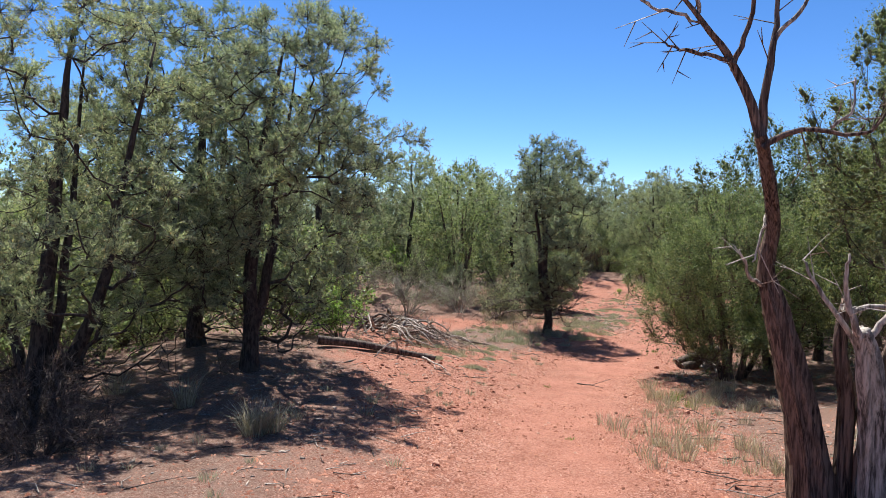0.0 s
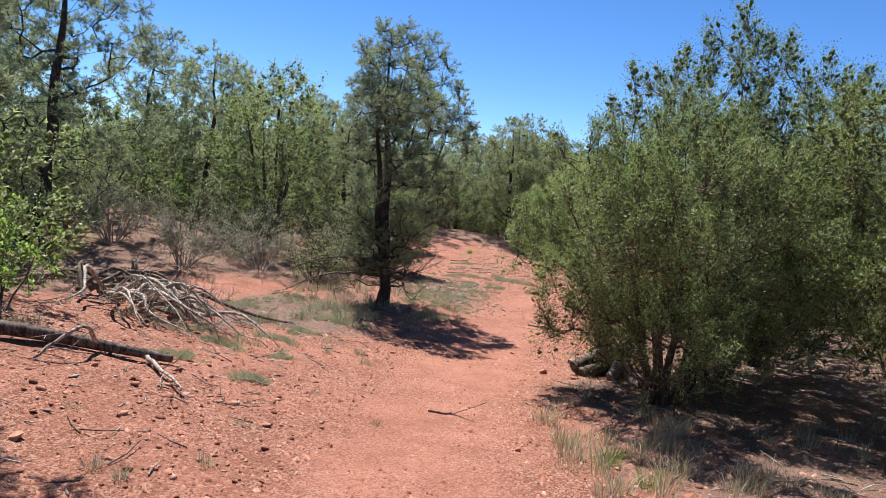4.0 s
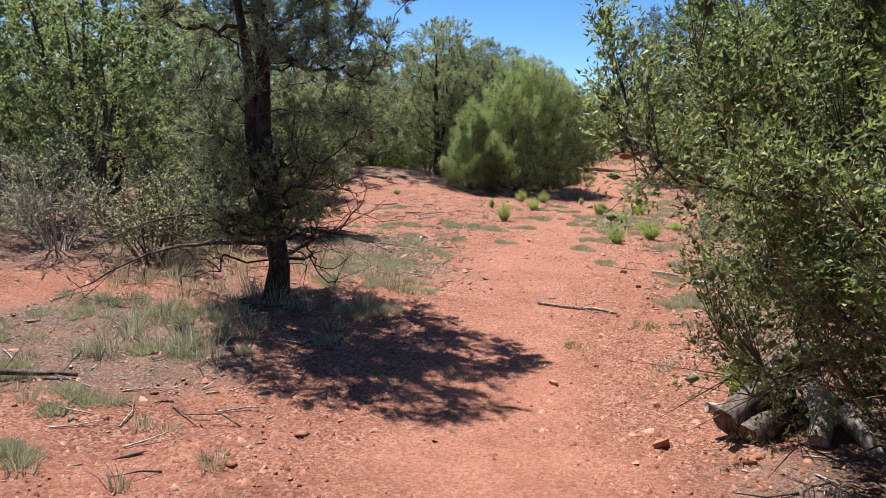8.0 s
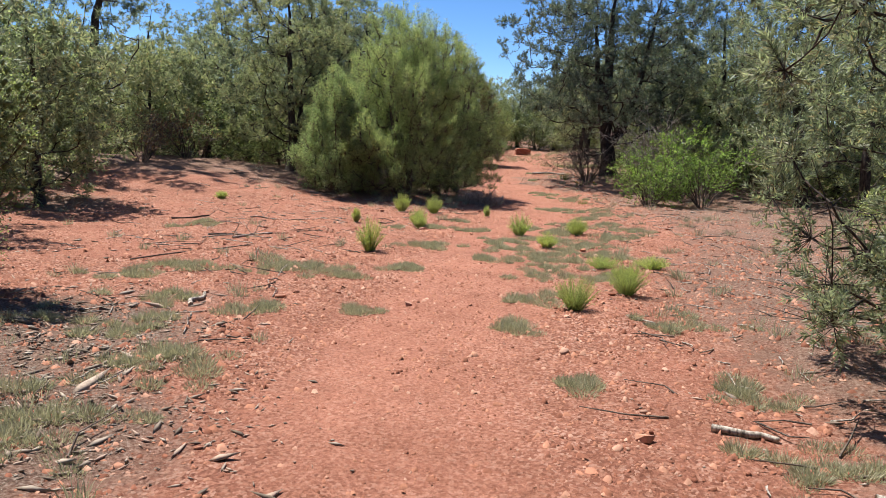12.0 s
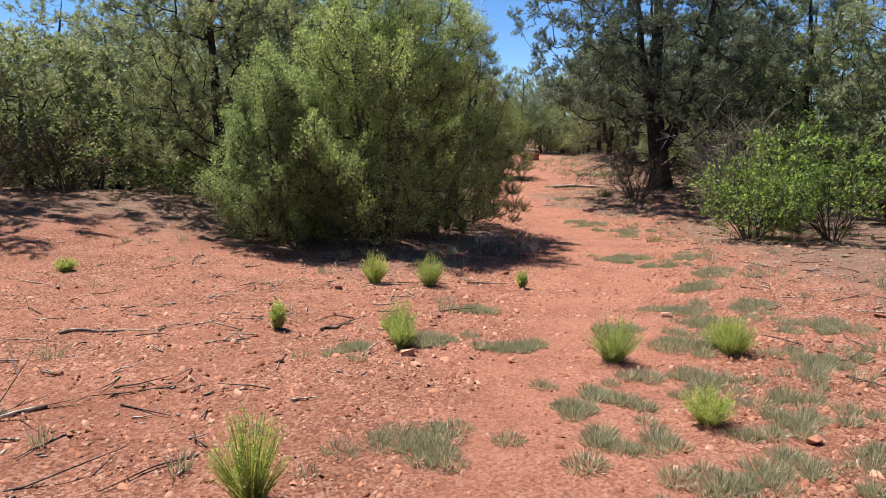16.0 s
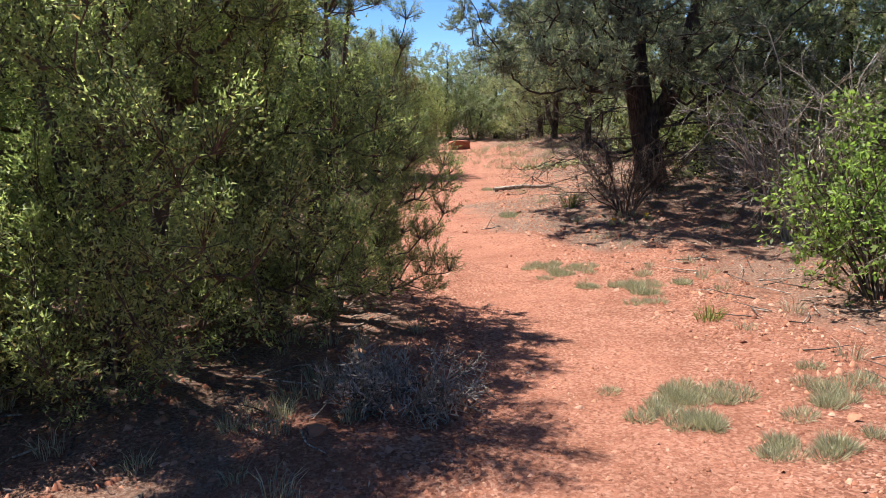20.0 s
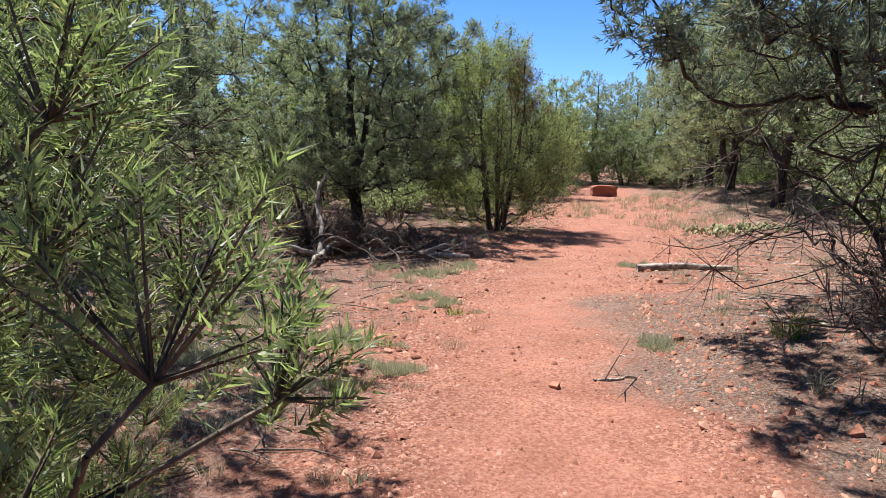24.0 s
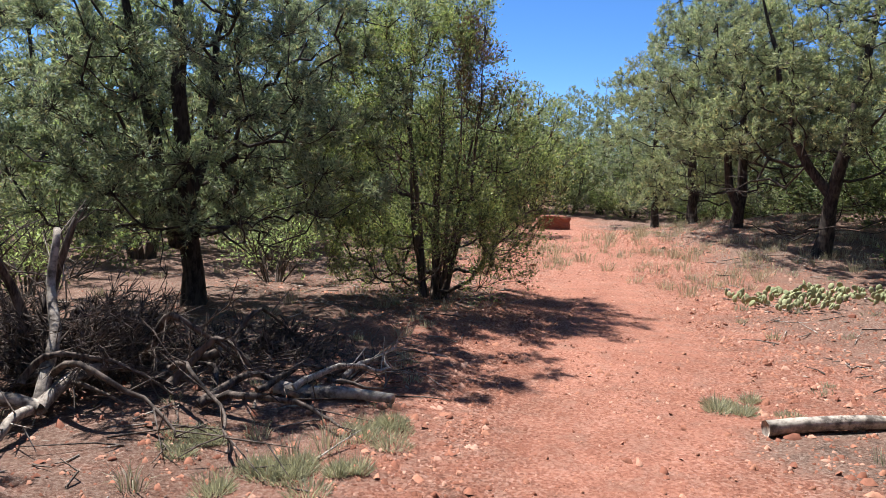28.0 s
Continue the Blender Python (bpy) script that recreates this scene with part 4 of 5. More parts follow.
srng = np.random.default_rng(5)
px, py = along_trail(120000, srng, 2.0)
ox, oy = srng.uniform(2.0, 13.5, 22000), srng.uniform(20.5, 31.5, 22000)
px, py = np.append(px, ox), np.append(py, oy)
off = trail_distance(px, py)
drift = np.sin(2.3 * px + 1.1 * py) + np.sin(1.4 * py - 3.1 * px)
keep = (off > 0.6 + 0.2 * np.sin(1.3 * py)) | (srng.random(len(px)) < 0.5 + 0.2 * drift)
px, py, off = px[keep], py[keep], off[keep]
size = np.minimum(0.0055 + 0.0050 * srng.exponential(1.0, len(px)), 0.03) * np.where(off < 0.7, 0.8, 1.0)
v, f = scatter(px, py, size * srng.uniform(0.8, 1.7, len(px)), size, size * srng.uniform(0.45, 0.9, len(px)), srng, CHIP_V, CHIP_F, 0.32, 0.22, 0.3)
tagged(new("gravel", mesh_from("gravel", v, f, STONE)), "loose red gravel over the soil", "gravel", kind="stuff")

# coarse angular rubble on the bare banks
px, py = along_trail(5200, srng, 2.0)
bank = np.exp(-((px + 0.2) / 1.6) ** 2 - ((py - 12.5) / 3.2) ** 2)
keep = (trail_distance(px, py) > 0.75) & (srng.random(len(px)) < 0.35 + bank)
px, py = px[keep], py[keep]
px, py = np.append(px, srng.normal(0.1, 0.9, 500)), np.append(py, srng.normal(12.4, 1.8, 500))
far = trail_distance(px, py) > 0.85
px, py = px[far], py[far]
size = np.minimum(0.009 + srng.exponential(0.007, len(px)), 0.038)
v, f = scatter(px, py, size * srng.uniform(0.9, 1.5, len(px)), size, size * srng.uniform(0.35, 0.7, len(px)), srng, ICO_V, ICO_F, 0.3, 0.2, 0.3)
tagged(new("rubble", mesh_from("rubble", v, f, STONE)), "angular red stone rubble beside the trail", "rubble", kind="stuff")

px, py = along_trail(9000, srng, 3.2)
off = trail_distance(px, py) > 1.2
px, py = px[off], py[off]
n = len(px)
ln = 0.01 + srng.exponential(0.018, n)
v, f = scatter(px, py, ln, ln * srng.uniform(0.12, 0.35, n), ln * 0.12 + 0.003, srng, OCT_V, OCT_F, 0.25, 0.2, 0.15)
tagged(new("wood_chips", mesh_from("wood_chips", v, f, CHIP)), "pale bark chips and cone scales strewn over the litter", "litter", kind="stuff")

# a spill of pale split chips beside the clearing
n = 1500
px, py = 4.5 + srng.normal(0, 0.5, n), 21.4 + srng.normal(0, 1.0, n)
ln = 0.012 + srng.exponential(0.02, n)
v, f = scatter(px, py, ln, ln * srng.uniform(0.12, 0.3, n), ln * 0.1 + 0.004, srng, OCT_V, OCT_F, 0.2, 0.2, 0.3)
tagged(new("wood_chips", mesh_from("wood_chips", v, f, CHIP)), "pale split wood chips spilled beside the clearing", "litter", kind="stuff")


def twig_litter(n, spread, least, lo, hi, mat, label):
    x, y = along_trail(n, srng, spread)
    ok = trail_distance(x, y) > least
    x, y = x[ok], y[ok]
    a = srng.uniform(0, 6.283, len(x))
    L = srng.uniform(lo, hi, len(x))
    w = Wood()
    A = np.stack([x, y, land(x, y) + 0.008], 1)
    bx, by = x + np.cos(a) * L, y + np.sin(a) * L
    B = np.stack([bx, by, land(bx, by) + 0.012 + srng.uniform(0, 0.15, len(x)) * L], 1)
    M = (A + B) / 2 + srng.normal(0, 0.1, (len(x), 3)) * L[:, None] * np.array([1, 1, 0.2])
    M[:, 2] = np.maximum(M[:, 2], land(M[:, 0], M[:, 1]) + 0.006)
    w.twigs(A, M, 0.007, 0.005)
    w.twigs(M, B, 0.005, 0.003)
    tagged(new("twig_litter", w.mesh("twig_litter", mat)), label, "twigs", kind="stuff")


twig_litter(2800, 3.6, 1.5, 0.08, 0.4, DEADWOOD, "pale dry twigs lying about on the litter")
twig_litter(1700, 3.4, 1.3, 0.08, 0.5, DEAD_DARK, "dark dry twigs lying about on the litter")


def stone(x, y, size, seed, flat=0.6, label="angular reddish stone lying on the gravel", name="stone", mat=None):
    """A broken stone with flat faces and sharp edges."""
    rng = np.random.default_rng(seed)
    bm = bmesh.new()
    sides = np.array([rng.uniform(0.9, 1.35), rng.uniform(0.65, 1.0), flat]) * size
    for q in np.sign(rng.normal(size=(15, 3))) * rng.uniform(0.35, 1.0, (15, 3)):
        bm.verts.new(q * sides)
    made = bmesh.ops.convex_hull(bm, input=bm.verts[:])
    bmesh.ops.delete(bm, geom=[g for g in made["geom_interior"] if isinstance(g, bmesh.types.BMVert)], context="VERTS")
    me = bpy.data.meshes.new(name)
    bm.to_mesh(me)
    bm.free()
    me.materials.append(mat or STONE)
    ob = new(name, me)
    ob.matrix_world = pose(x, y, land_at(x, y) + sides[2] * 0.45, rng.normal(0, 9), rng.normal(0, 9), rng.uniform(0, 360))
    return tagged(ob, label, "stone", "stones on the trail")


for k, (x, y, s) in enumerate(((7.10, 22.40, 0.055), (9.68, 28.97, 0.06), (11.74, 26.63, 0.065), (16.6, 34.13, 0.06), (17.74, 39.72, 0.05), (4.3, 16.2, 0.05), (-0.74, 10.8, 0.08), (4.35, 15.0, 0.075), (4.6, 14.6, 0.06), (16.25, 35.05, 0.06), (9.9, 26.2, 0.05))):
    stone(x, y, s * 0.62, 300 + k)
rx, ry = along_trail(120, srng, 2.0)
for k, (x, y) in enumerate(zip(rx, ry)):
    if trail_distance(np.array([x]), np.array([y]))[0] > 0.65:
        stone(float(x), float(y), float(srng.uniform(0.02, 0.05)), 400 + k, srng.uniform(0.4, 0.7))

# ---- grass ----
grng = np.random.default_rng(9)
MATS = ((6.58, 24.2, 0.55), (6.89, 23.75, 0.4), (7.73, 23.89, 0.35), (8.72, 25.19, 0.45), (9.13, 23.3, 0.55), (9.85, 24.17, 0.5), (6.31, 27.83, 0.4), (8.23, 22.24, 0.35), (6.69, 22.42, 0.15), (5.26, 23.11, 0.35), (5.86, 22.6, 0.3),
        (11.98, 26.82, 0.4), (11.83, 26.22, 0.4), (9.06, 26.98, 0.2), (10.4, 27.63, 0.22), (10.01, 26.53, 0.18), (10.17, 26.43, 0.16), (9.62, 26.83, 0.32), (13.67, 29.39, 0.4))
MATS_MORE = ((10.9, 24.9, 0.4), (10.6, 25.3, 0.35), (11.7, 25.1, 0.45), (9.6, 24.7, 0.35), (8.9, 24.2, 0.3), (10.3, 23.7, 0.35), (9.4, 22.7, 0.4), (12.6, 26.5, 0.4), (12.9, 27.4, 0.35), (13.6, 27.9, 0.4), (14.5, 29.0, 0.35), (11.0, 26.4, 0.25), (12.4, 25.7, 0.5), (7.6, 21.5, 0.3), (5.0, 21.4, 0.6), (4.4, 20.6, 0.5), (4.9, 22.3, 0.5), (5.7, 24.3, 0.4), (0.6, 17.0, 0.4), (1.2, 16.4, 0.35), (-0.2, 15.2, 0.35), (0.2, 14.6, 0.3), (0.9, 15.6, 0.3), (-0.6, 16.3, 0.4), (1.7, 17.3, 0.4), (0.3, 17.9, 0.45), (1.0, 18.6, 0.5), (0.9, 14.2, 0.2), (-0.1, 13.6, 0.25), (0.6, 13.1, 0.18), (1.9, 18.3, 0.45), (3.5, 18.4, 0.4), (3.4, 19.5, 0.5))
MATS_LATE = ((4.0, 21.2, 0.7), (3.8, 20.2, 0.7), (4.3, 22.5, 0.6), (5.2, 24.2, 0.5), (4.1, 19.3, 0.5), (9.9, 25.2, 0.5), (10.6, 24.4, 0.6), (9.5, 23.9, 0.5), (8.0, 19.7, 0.4), (7.4, 18.9, 0.4), (6.8, 17.9, 0.5), (8.8, 21.0, 0.45), (11.2, 25.9, 0.45), (14.4, 36.4, 0.4), (14.9, 37.2, 0.3), (13.9, 36.2, 0.3), (15.4, 35.7, 0.25), (15.68, 31.51, 0.6), (15.59, 32.64, 0.5), (13.83, 29.52, 0.4), (13.72, 28.67, 0.3), (16.4, 37.69, 0.5), (15.26, 36.48, 0.4), (14.72, 35.38, 0.4), (17.38, 35.54, 0.18),
             (16.83, 39.42, 0.22), (16.71, 39.92, 0.2), (17.6, 39.66, 0.28), (17.15, 39.27, 0.25), (19.92, 39.27, 0.3), (7.17, 20.25, 0.2))
rows = []
for x, y, r in MATS + MATS_MORE + MATS_LATE:
    for _ in range(int(29 * r) + 3):
        rows.append((x + grng.normal(0, 0.42 * r), y + grng.normal(0, 0.32 * r), grng.uniform(0.05, 0.11), grng.uniform(0.05, 0.10), 230))
grass_mat(rows, GRASS_GREY, "low grey-green grass mats on the red soil")
gx, gy = along_trail(900, grng, 3.2)
d = trail_distance(gx, gy)
clear = np.hypot((gx - 5.6) / 4.4, (gy - 27.6) / 4.0) > 1
patchy = np.sin(1.7 * gx + 0.9 * gy) + np.sin(2.3 * gy - 1.1 * gx) > -0.5
rows = [(x, y, grng.uniform(0.06, 0.2), grng.uniform(0.08, 0.16), 44) for x, y, a, b, c in zip(gx, gy, d, clear, patchy) if a > 1.35 and b and c]
rows += [(grng.normal(13.9, 0.8), grng.normal(36.2, 1.1), grng.uniform(0.04, 0.10), grng.uniform(0.08, 0.16), 44) for _ in range(190)]
grass(rows, GRASS_DRY, "thin dry bunch grass on the needle litter", "dry_grass")
gx, gy = along_trail(700, grng, 2.6)
d = trail_distance(gx, gy)
rows = [(x, y, grng.uniform(0.05, 0.15), grng.uniform(0.08, 0.16), 46) for x, y, a in zip(gx, gy, d) if a > 1.1]
rows += [(grng.uniform(1.2, 3.6), grng.uniform(17.2, 19.0), grng.uniform(0.14, 0.3), grng.uniform(0.1, 0.18), 50) for _ in range(26)]
rows += [(grng.uniform(-0.6, 1.2), grng.uniform(14.6, 17.6), grng.uniform(0.08, 0.18), grng.uniform(0.09, 0.16), 46) for _ in range(22)]
rows += [(grng.uniform(11.5, 13.0), grng.uniform(30.3, 31.3), grng.uniform(0.08, 0.2), grng.uniform(0.08, 0.16), 40) for _ in range(20)]
grass(rows, GRASS_GREY, "grey-green grass tufts along the trail", "verge_grass")
# the thick verge under the first junipers, and the bank near the walk's end
rows = [(grng.uniform(3.0, 4.9), grng.uniform(10.2, 13.0), grng.uniform(0.14, 0.3), grng.uniform(0.1, 0.2), 45) for _ in range(42)]
rows += [(grng.uniform(2.0, 3.4), grng.uniform(6.6, 9.6), grng.uniform(0.12, 0.3), grng.uniform(0.1, 0.2), 40) for _ in range(34)]
rows += [(grng.uniform(22.8, 28.5), grng.uniform(42.4, 48.2), grng.uniform(0.1, 0.26), grng.uniform(0.14, 0.26), 40) for _ in range(170)]
rows += [(grng.uniform(1.2, 4.2), grng.uniform(18.6, 21.0), grng.uniform(0.15, 0.35), grng.uniform(0.1, 0.2), 40) for _ in range(46)]
grass(rows, GRASS_DRY, "tall straw-coloured grass on the trail's verge", "tall_grass")
rows = [(3.5, 11.16, 0.25, 0.16, 70), (3.6, 10.7, 0.22, 0.14, 60), (15.23, 30.41, 0.16, 0.16, 80), (16.47, 37.14, 0.12, 0.13, 70), (1.46, 8.28, 0.06, 0.09, 40), (1.74, 12.15, 0.06, 0.1, 40), (4.85, 16.93, 0.08, 0.12, 50), (5.79, 17.26, 0.14, 0.2, 60), (18.2, 35.1, 0.3, 0.2, 90), (15.55, 36.3, 0.1, 0.1, 40)]
grass(rows, GRASS_GREEN, "fresh green grass tufts at the trail's edge", "green_grass")
grass([(-1.96, 7.83, 0.42, 0.24, 240), (-1.8, 7.95, 0.36, 0.2, 160), (-3.1, 9.0, 0.45, 0.2, 120), (-4.2, 9.6, 0.4, 0.25, 120)], GRASS_DRY, "bleached yellow bunch grass beside the pines", "bunch_grass")


# ---- rabbitbrush in the clearing ----
def rabbitbrush(x, y, h, r, seed):
    rng = np.random.default_rng(seed)
    root = thing("rabbitbrush", x, y, "small bright green rabbitbrush growing on red gravel", "shrub", "rabbitbrush in the clearing")
    r = r * 1.3
    n = 150
    a, q = rng.uniform(0, 6.283, n), np.sqrt(rng.random(n))
    A = np.stack([np.cos(a) * q * r * 0.2, np.sin(a) * q * r * 0.2, -0.02 + 0 * a], 1)
    B = np.stack([np.cos(a) * q * r, np.sin(a) * q * r, h * rng.uniform(0.5, 1.05, n) * (1 - 0.4 * q ** 2)], 1)
    w = Wood()
    M = A + (B - A) * np.array([0.45, 0.45, 0.55])
    w.twigs(A, M, 0.003, 0.0022)
    w.twigs(M, B, 0.0022, 0.001)
    tagged(part("stemwork", w.mesh("stemwork", RABBIT), root), kind="stuff")
    k = 30
    s = rng.uniform(0.08, 1.05, (n, k))
    P = np.where((s < 0.5)[..., None], A[:, None] + (M - A)[:, None] * (s * 2)[..., None], M[:, None] + (B - M)[:, None] * (s * 2 - 1)[..., None]).reshape(-1, 3)
    D = np.repeat(unit(B - A), k, 0) + rng.normal(0, 0.75, (n * k, 3))
    part("foliage", leaf_mesh("foliage", P, D, rng.uniform(0.014, 0.034, n * k), rng.uniform(0.0018, 0.0034, n * k), RABBIT, rng), root)


for k, (x, y, h, r) in enumerate(((7.82, 25.0, 0.42, 0.13), (10.49, 25.86, 0.32, 0.16), (10.2, 29.28, 0.36, 0.13), (10.61, 28.8, 0.33, 0.13), (10.19, 24.76, 0.2, 0.12), (11.36, 25.69, 0.2, 0.12), (9.79, 23.18, 0.13, 0.15), (10.37, 23.04, 0.14, 0.15),
                                  (8.32, 21.76, 0.3, 0.15), (9.19, 22.12, 0.34, 0.17), (9.64, 22.66, 0.14, 0.1), (9.35, 26.8, 0.2, 0.08), (11.29, 25.56, 0.28, 0.13), (9.42, 26.99, 0.33, 0.11), (8.73, 27.78, 0.22, 0.06), (7.34, 31.0, 0.14, 0.1), (11.45, 28.36, 0.2, 0.05), (5.3, 15.5, 0.28, 0.1))):
    rabbitbrush(x, y, h, r, 500 + k)

# ---- shrubs ----
shrub(-1.9, 13.9, 1.1, 0.8, 601, "bright green oak shrub at the foot of the bank", leaves=2600, size=0.06)
for k, (x, y, h, r) in enumerate(((-4.3, 7.6, 0.9, 0.9), (-3.7, 6.9, 0.6, 0.8), (-4.9, 8.9, 0.8, 0.8))):
    shrub(x, y, h, r, 606 + k, "dark tangle of dead twigs at the foot of the pines", name="dead_brush", leaves=0, stems=34, wood=DEAD_DARK, twiggy=1.8, upright=0.2)
shrub(-1.2, 25.0, 1.3, 0.8, 602, "bright green oak shrub below the junipers", leaves=2200, size=0.06)
for k, (x, y, h, r) in enumerate(((-0.9, 20.2, 1.1, 0.9), (0.5, 20.9, 1.1, 0.9), (1.5, 20.4, 1.0, 0.8), (0.1, 22.3, 1.3, 0.9), (2.4, 21.4, 1.0, 0.8), (-2.4, 21.5, 1.2, 0.9), (1.9, 22.9, 1.3, 0.9), (-1.2, 22.6, 1.3, 1.0), (-3.4, 23.4, 1.3, 1.0), (3.0, 23.0, 1.1, 0.8))):
    shrub(x, y, h, r, 610 + k, "half-bare scrub oak with twisted dark stems", name="scrub_oak", mat=PINYON, leaves=1500 if k in (0, 1, 5) else 3200, size=0.042, wood=DEADWOOD if k in (0, 1, 5) else DEAD_DARK, stems=20, twiggy=1.6)
shrub(16.75, 29.9, 1.4, 1.0, 620, "leafy light green oak shrub at the clearing's edge", leaves=5200, size=0.055, stems=34, upright=0.25)
shrub(17.7, 29.2, 1.7, 1.0, 621, "leafy oak shrub in the shade of the pines", leaves=3600, size=0.065, stems=22)
shrub(18.6, 30.9, 1.9, 1.0, 622, "leafy oak shrub in the shade of the pines", leaves=3000, size=0.065, stems=20)
shrub(18.3, 31.6, 2.5, 1.0, 623, "bare grey thicket of dead branches beside the great pine", name="dead_shrub", leaves=0, stems=22, wood=DEADWOOD, twiggy=1.6)
shrub(18.2, 34.0, 1.1, 0.9, 624, "bare grey twigs under the great pine", name="dead_shrub", leaves=0, stems=24, wood=DEAD_DARK, twiggy=1.5)
shrub(20.6, 33.8, 0.9, 0.9, 625, "bare grey twigs under the great pine", name="dead_shrub", leaves=0, stems=20, wood=DEADWOOD, twiggy=1.5)
shrub(7.6, 36.2, 1.3, 1.0, 626, "brown dried shrub below the pines", name="dead_shrub", mat=BROWN_LEAF, leaves=900, size=0.05, stems=18, twiggy=1.4)
shrub(6.4, 34.8, 1.2, 0.9, 627, "brown dried shrub below the pines", name="dead_shrub", mat=BROWN_LEAF, leaves=700, size=0.05, stems=18, twiggy=1.4)
shrub(12.5, 30.35, 0.34, 0.45, 650, "pale tangle of dry twigs at the juniper's foot", name="dead_brush", leaves=0, stems=26, wood=DEADWOOD, twiggy=1.8, upright=0.2)
for k, (x, y) in enumerate(((14.8, 44.3), (15.9, 45.2), (18.6, 45.2), (12.2, 43.2), (19.0, 46.8))):
    shrub(x, y, 1.1, 0.8, 630 + k, "sparse scrub oak in the shade of the pines", name="scrub_oak", leaves=2000, size=0.045, mat=JUNIPER_YELLOW)


# ---- dead wood ----
def bent(points, steps=12):
    """A smooth line through a few points."""
    p = np.array(points, float)
    t = np.linspace(0, len(p) - 1, steps)
    i = np.clip(t.astype(int), 0, len(p) - 2)
    u = (t - i)[:, None]
    a, b = p[np.maximum(i - 1, 0)], p[np.minimum(i + 2, len(p) - 1)]
    m0, m1 = (p[i + 1] - a) * 0.5, (b - p[i]) * 0.5
    return (2 * u ** 3 - 3 * u ** 2 + 1) * p[i] + (u ** 3 - 2 * u ** 2 + u) * m0 + (-2 * u ** 3 + 3 * u ** 2) * p[i + 1] + (u ** 3 - u ** 2) * m1


def dead_branch(parent, points, r0, r1, mat, seed, twigs=6, name="branch"):
    rng = np.random.default_rng(seed)
    line = bent(points, 14)
    line[1:] += rng.normal(0, 0.011, (13, 3)).cumsum(0) * (0.8 if r0 < 0.06 and name != "stem" else 0.0)
    o = np.array(parent.location)
    piece = part(name, Wood().limb(line, np.linspace(r0, r1, 14), 8, 0.06, rng).mesh(name, mat, o), parent)
    if twigs:
        w = Wood()
        A, B = [], []
        for _ in range(twigs):
            k = rng.integers(4, 14)
            e = unit(rng.normal(0, 0.7, 3) + unit(line[-1] - line[0]) * 0.8)
            ln = rng.uniform(0.15, 0.45)
            A.append(line[k])
            B.append(line[k] + e * ln)
            A.append(line[k] + e * ln * 0.6)
            B.append(line[k] + e * ln * 0.6 + unit(e + rng.normal(0, 0.6, 3)) * ln * 0.5)
        B = np.array(B)
        B[:, 2] = np.maximum(B[:, 2], land(B[:, 0], B[:, 1]) + 0.01)
        w.twigs(A, B, 0.006, 0.002)
        tagged(part("branchwork", w.mesh("branchwork", mat, o), piece), kind="stuff")


snag = thing("dead_tree", 2.85, 5.65, "twisted dead juniper with shredding reddish bark", "tree")
so = np.array(snag.location)
srg = np.random.default_rng(70)
main = bent([(2.88, 5.66, -0.75), (2.78, 5.64, -0.1), (2.55, 5.62, 0.75), (2.43, 5.62, 1.15), (2.42, 5.5, 1.5), (2.29, 5.32, 1.85), (2.16, 5.16, 2.12)], 26)
part("trunk", Wood().limb(main, np.interp(np.linspace(0, 1, 26), [0, 0.2, 0.5, 0.62, 1], [0.18, 0.11, 0.056, 0.046, 0.036]), 26, 0.16, srg).mesh("trunk", BARK_SNAG, so), snag)
for k, (pts, r0) in enumerate((([(2.16, 5.16, 2.10), (1.94, 5.11, 2.58), (1.68, 5.06, 2.90), (1.33, 5.01, 3.25)], 0.038), ([(2.16, 5.16, 2.10), (2.21, 5.16, 2.60), (2.28, 5.21, 3.00), (2.23, 5.26, 3.60)], 0.034), ([(2.18, 5.16, 2.02), (2.45, 5.11, 2.15), (2.85, 5.06, 2.15), (3.10, 5.06, 2.45)], 0.026), ([(1.92, 5.11, 2.60), (1.65, 5.16, 2.66), (1.50, 5.16, 2.72)], 0.018), ([(1.94, 5.11, 2.58), (2.04, 5.06, 3.00), (2.09, 5.01, 3.50)], 0.022),
                               ([(2.43, 5.60, 1.65), (2.33, 5.50, 1.45), (2.28, 5.45, 1.25)], 0.014), ([(2.50, 5.62, 1.00), (2.30, 5.55, 1.12), (2.20, 5.50, 1.30)], 0.022), ([(1.68, 5.06, 2.90), (1.62, 5.02, 3.15), (1.66, 5.0, 3.45)], 0.016), ([(1.72, 5.08, 2.86), (1.42, 5.1, 2.95), (1.22, 5.1, 3.05)], 0.014), ([(2.24, 5.18, 2.75), (2.45, 5.12, 3.0), (2.52, 5.1, 3.35)], 0.018), ([(2.6, 5.08, 2.16), (2.75, 5.0, 2.3), (2.8, 5.0, 2.55)], 0.012))):
    dead_branch(snag, pts, r0, 0.006, BARK_SNAG if k < 5 else DEADWOOD, 700 + k, 8 if k < 5 else 3, "limb")
snag_two = thing("dead_tree", 3.2, 5.5, "silver weathered dead juniper trunk with curled limbs", "tree")
so2 = np.array(snag_two.location)
part("trunk", Wood().limb(bent([(3.22, 5.5, -0.75), (3.18, 5.47, 0.0), (3.08, 5.4, 0.55), (3.0, 5.35, 0.75)], 14), np.linspace(0.105, 0.05, 14), 16, 0.26, srg).mesh("trunk", DEADWOOD, so2), snag_two)
part("trunk", Wood().limb(bent([(3.02, 5.62, -0.75), (3.06, 5.6, 0.1), (2.98, 5.58, 0.6), (3.04, 5.62, 0.95)], 14), np.linspace(0.07, 0.03, 14), 14, 0.22, srg).mesh("trunk", BARK_SNAG, so2), snag_two)
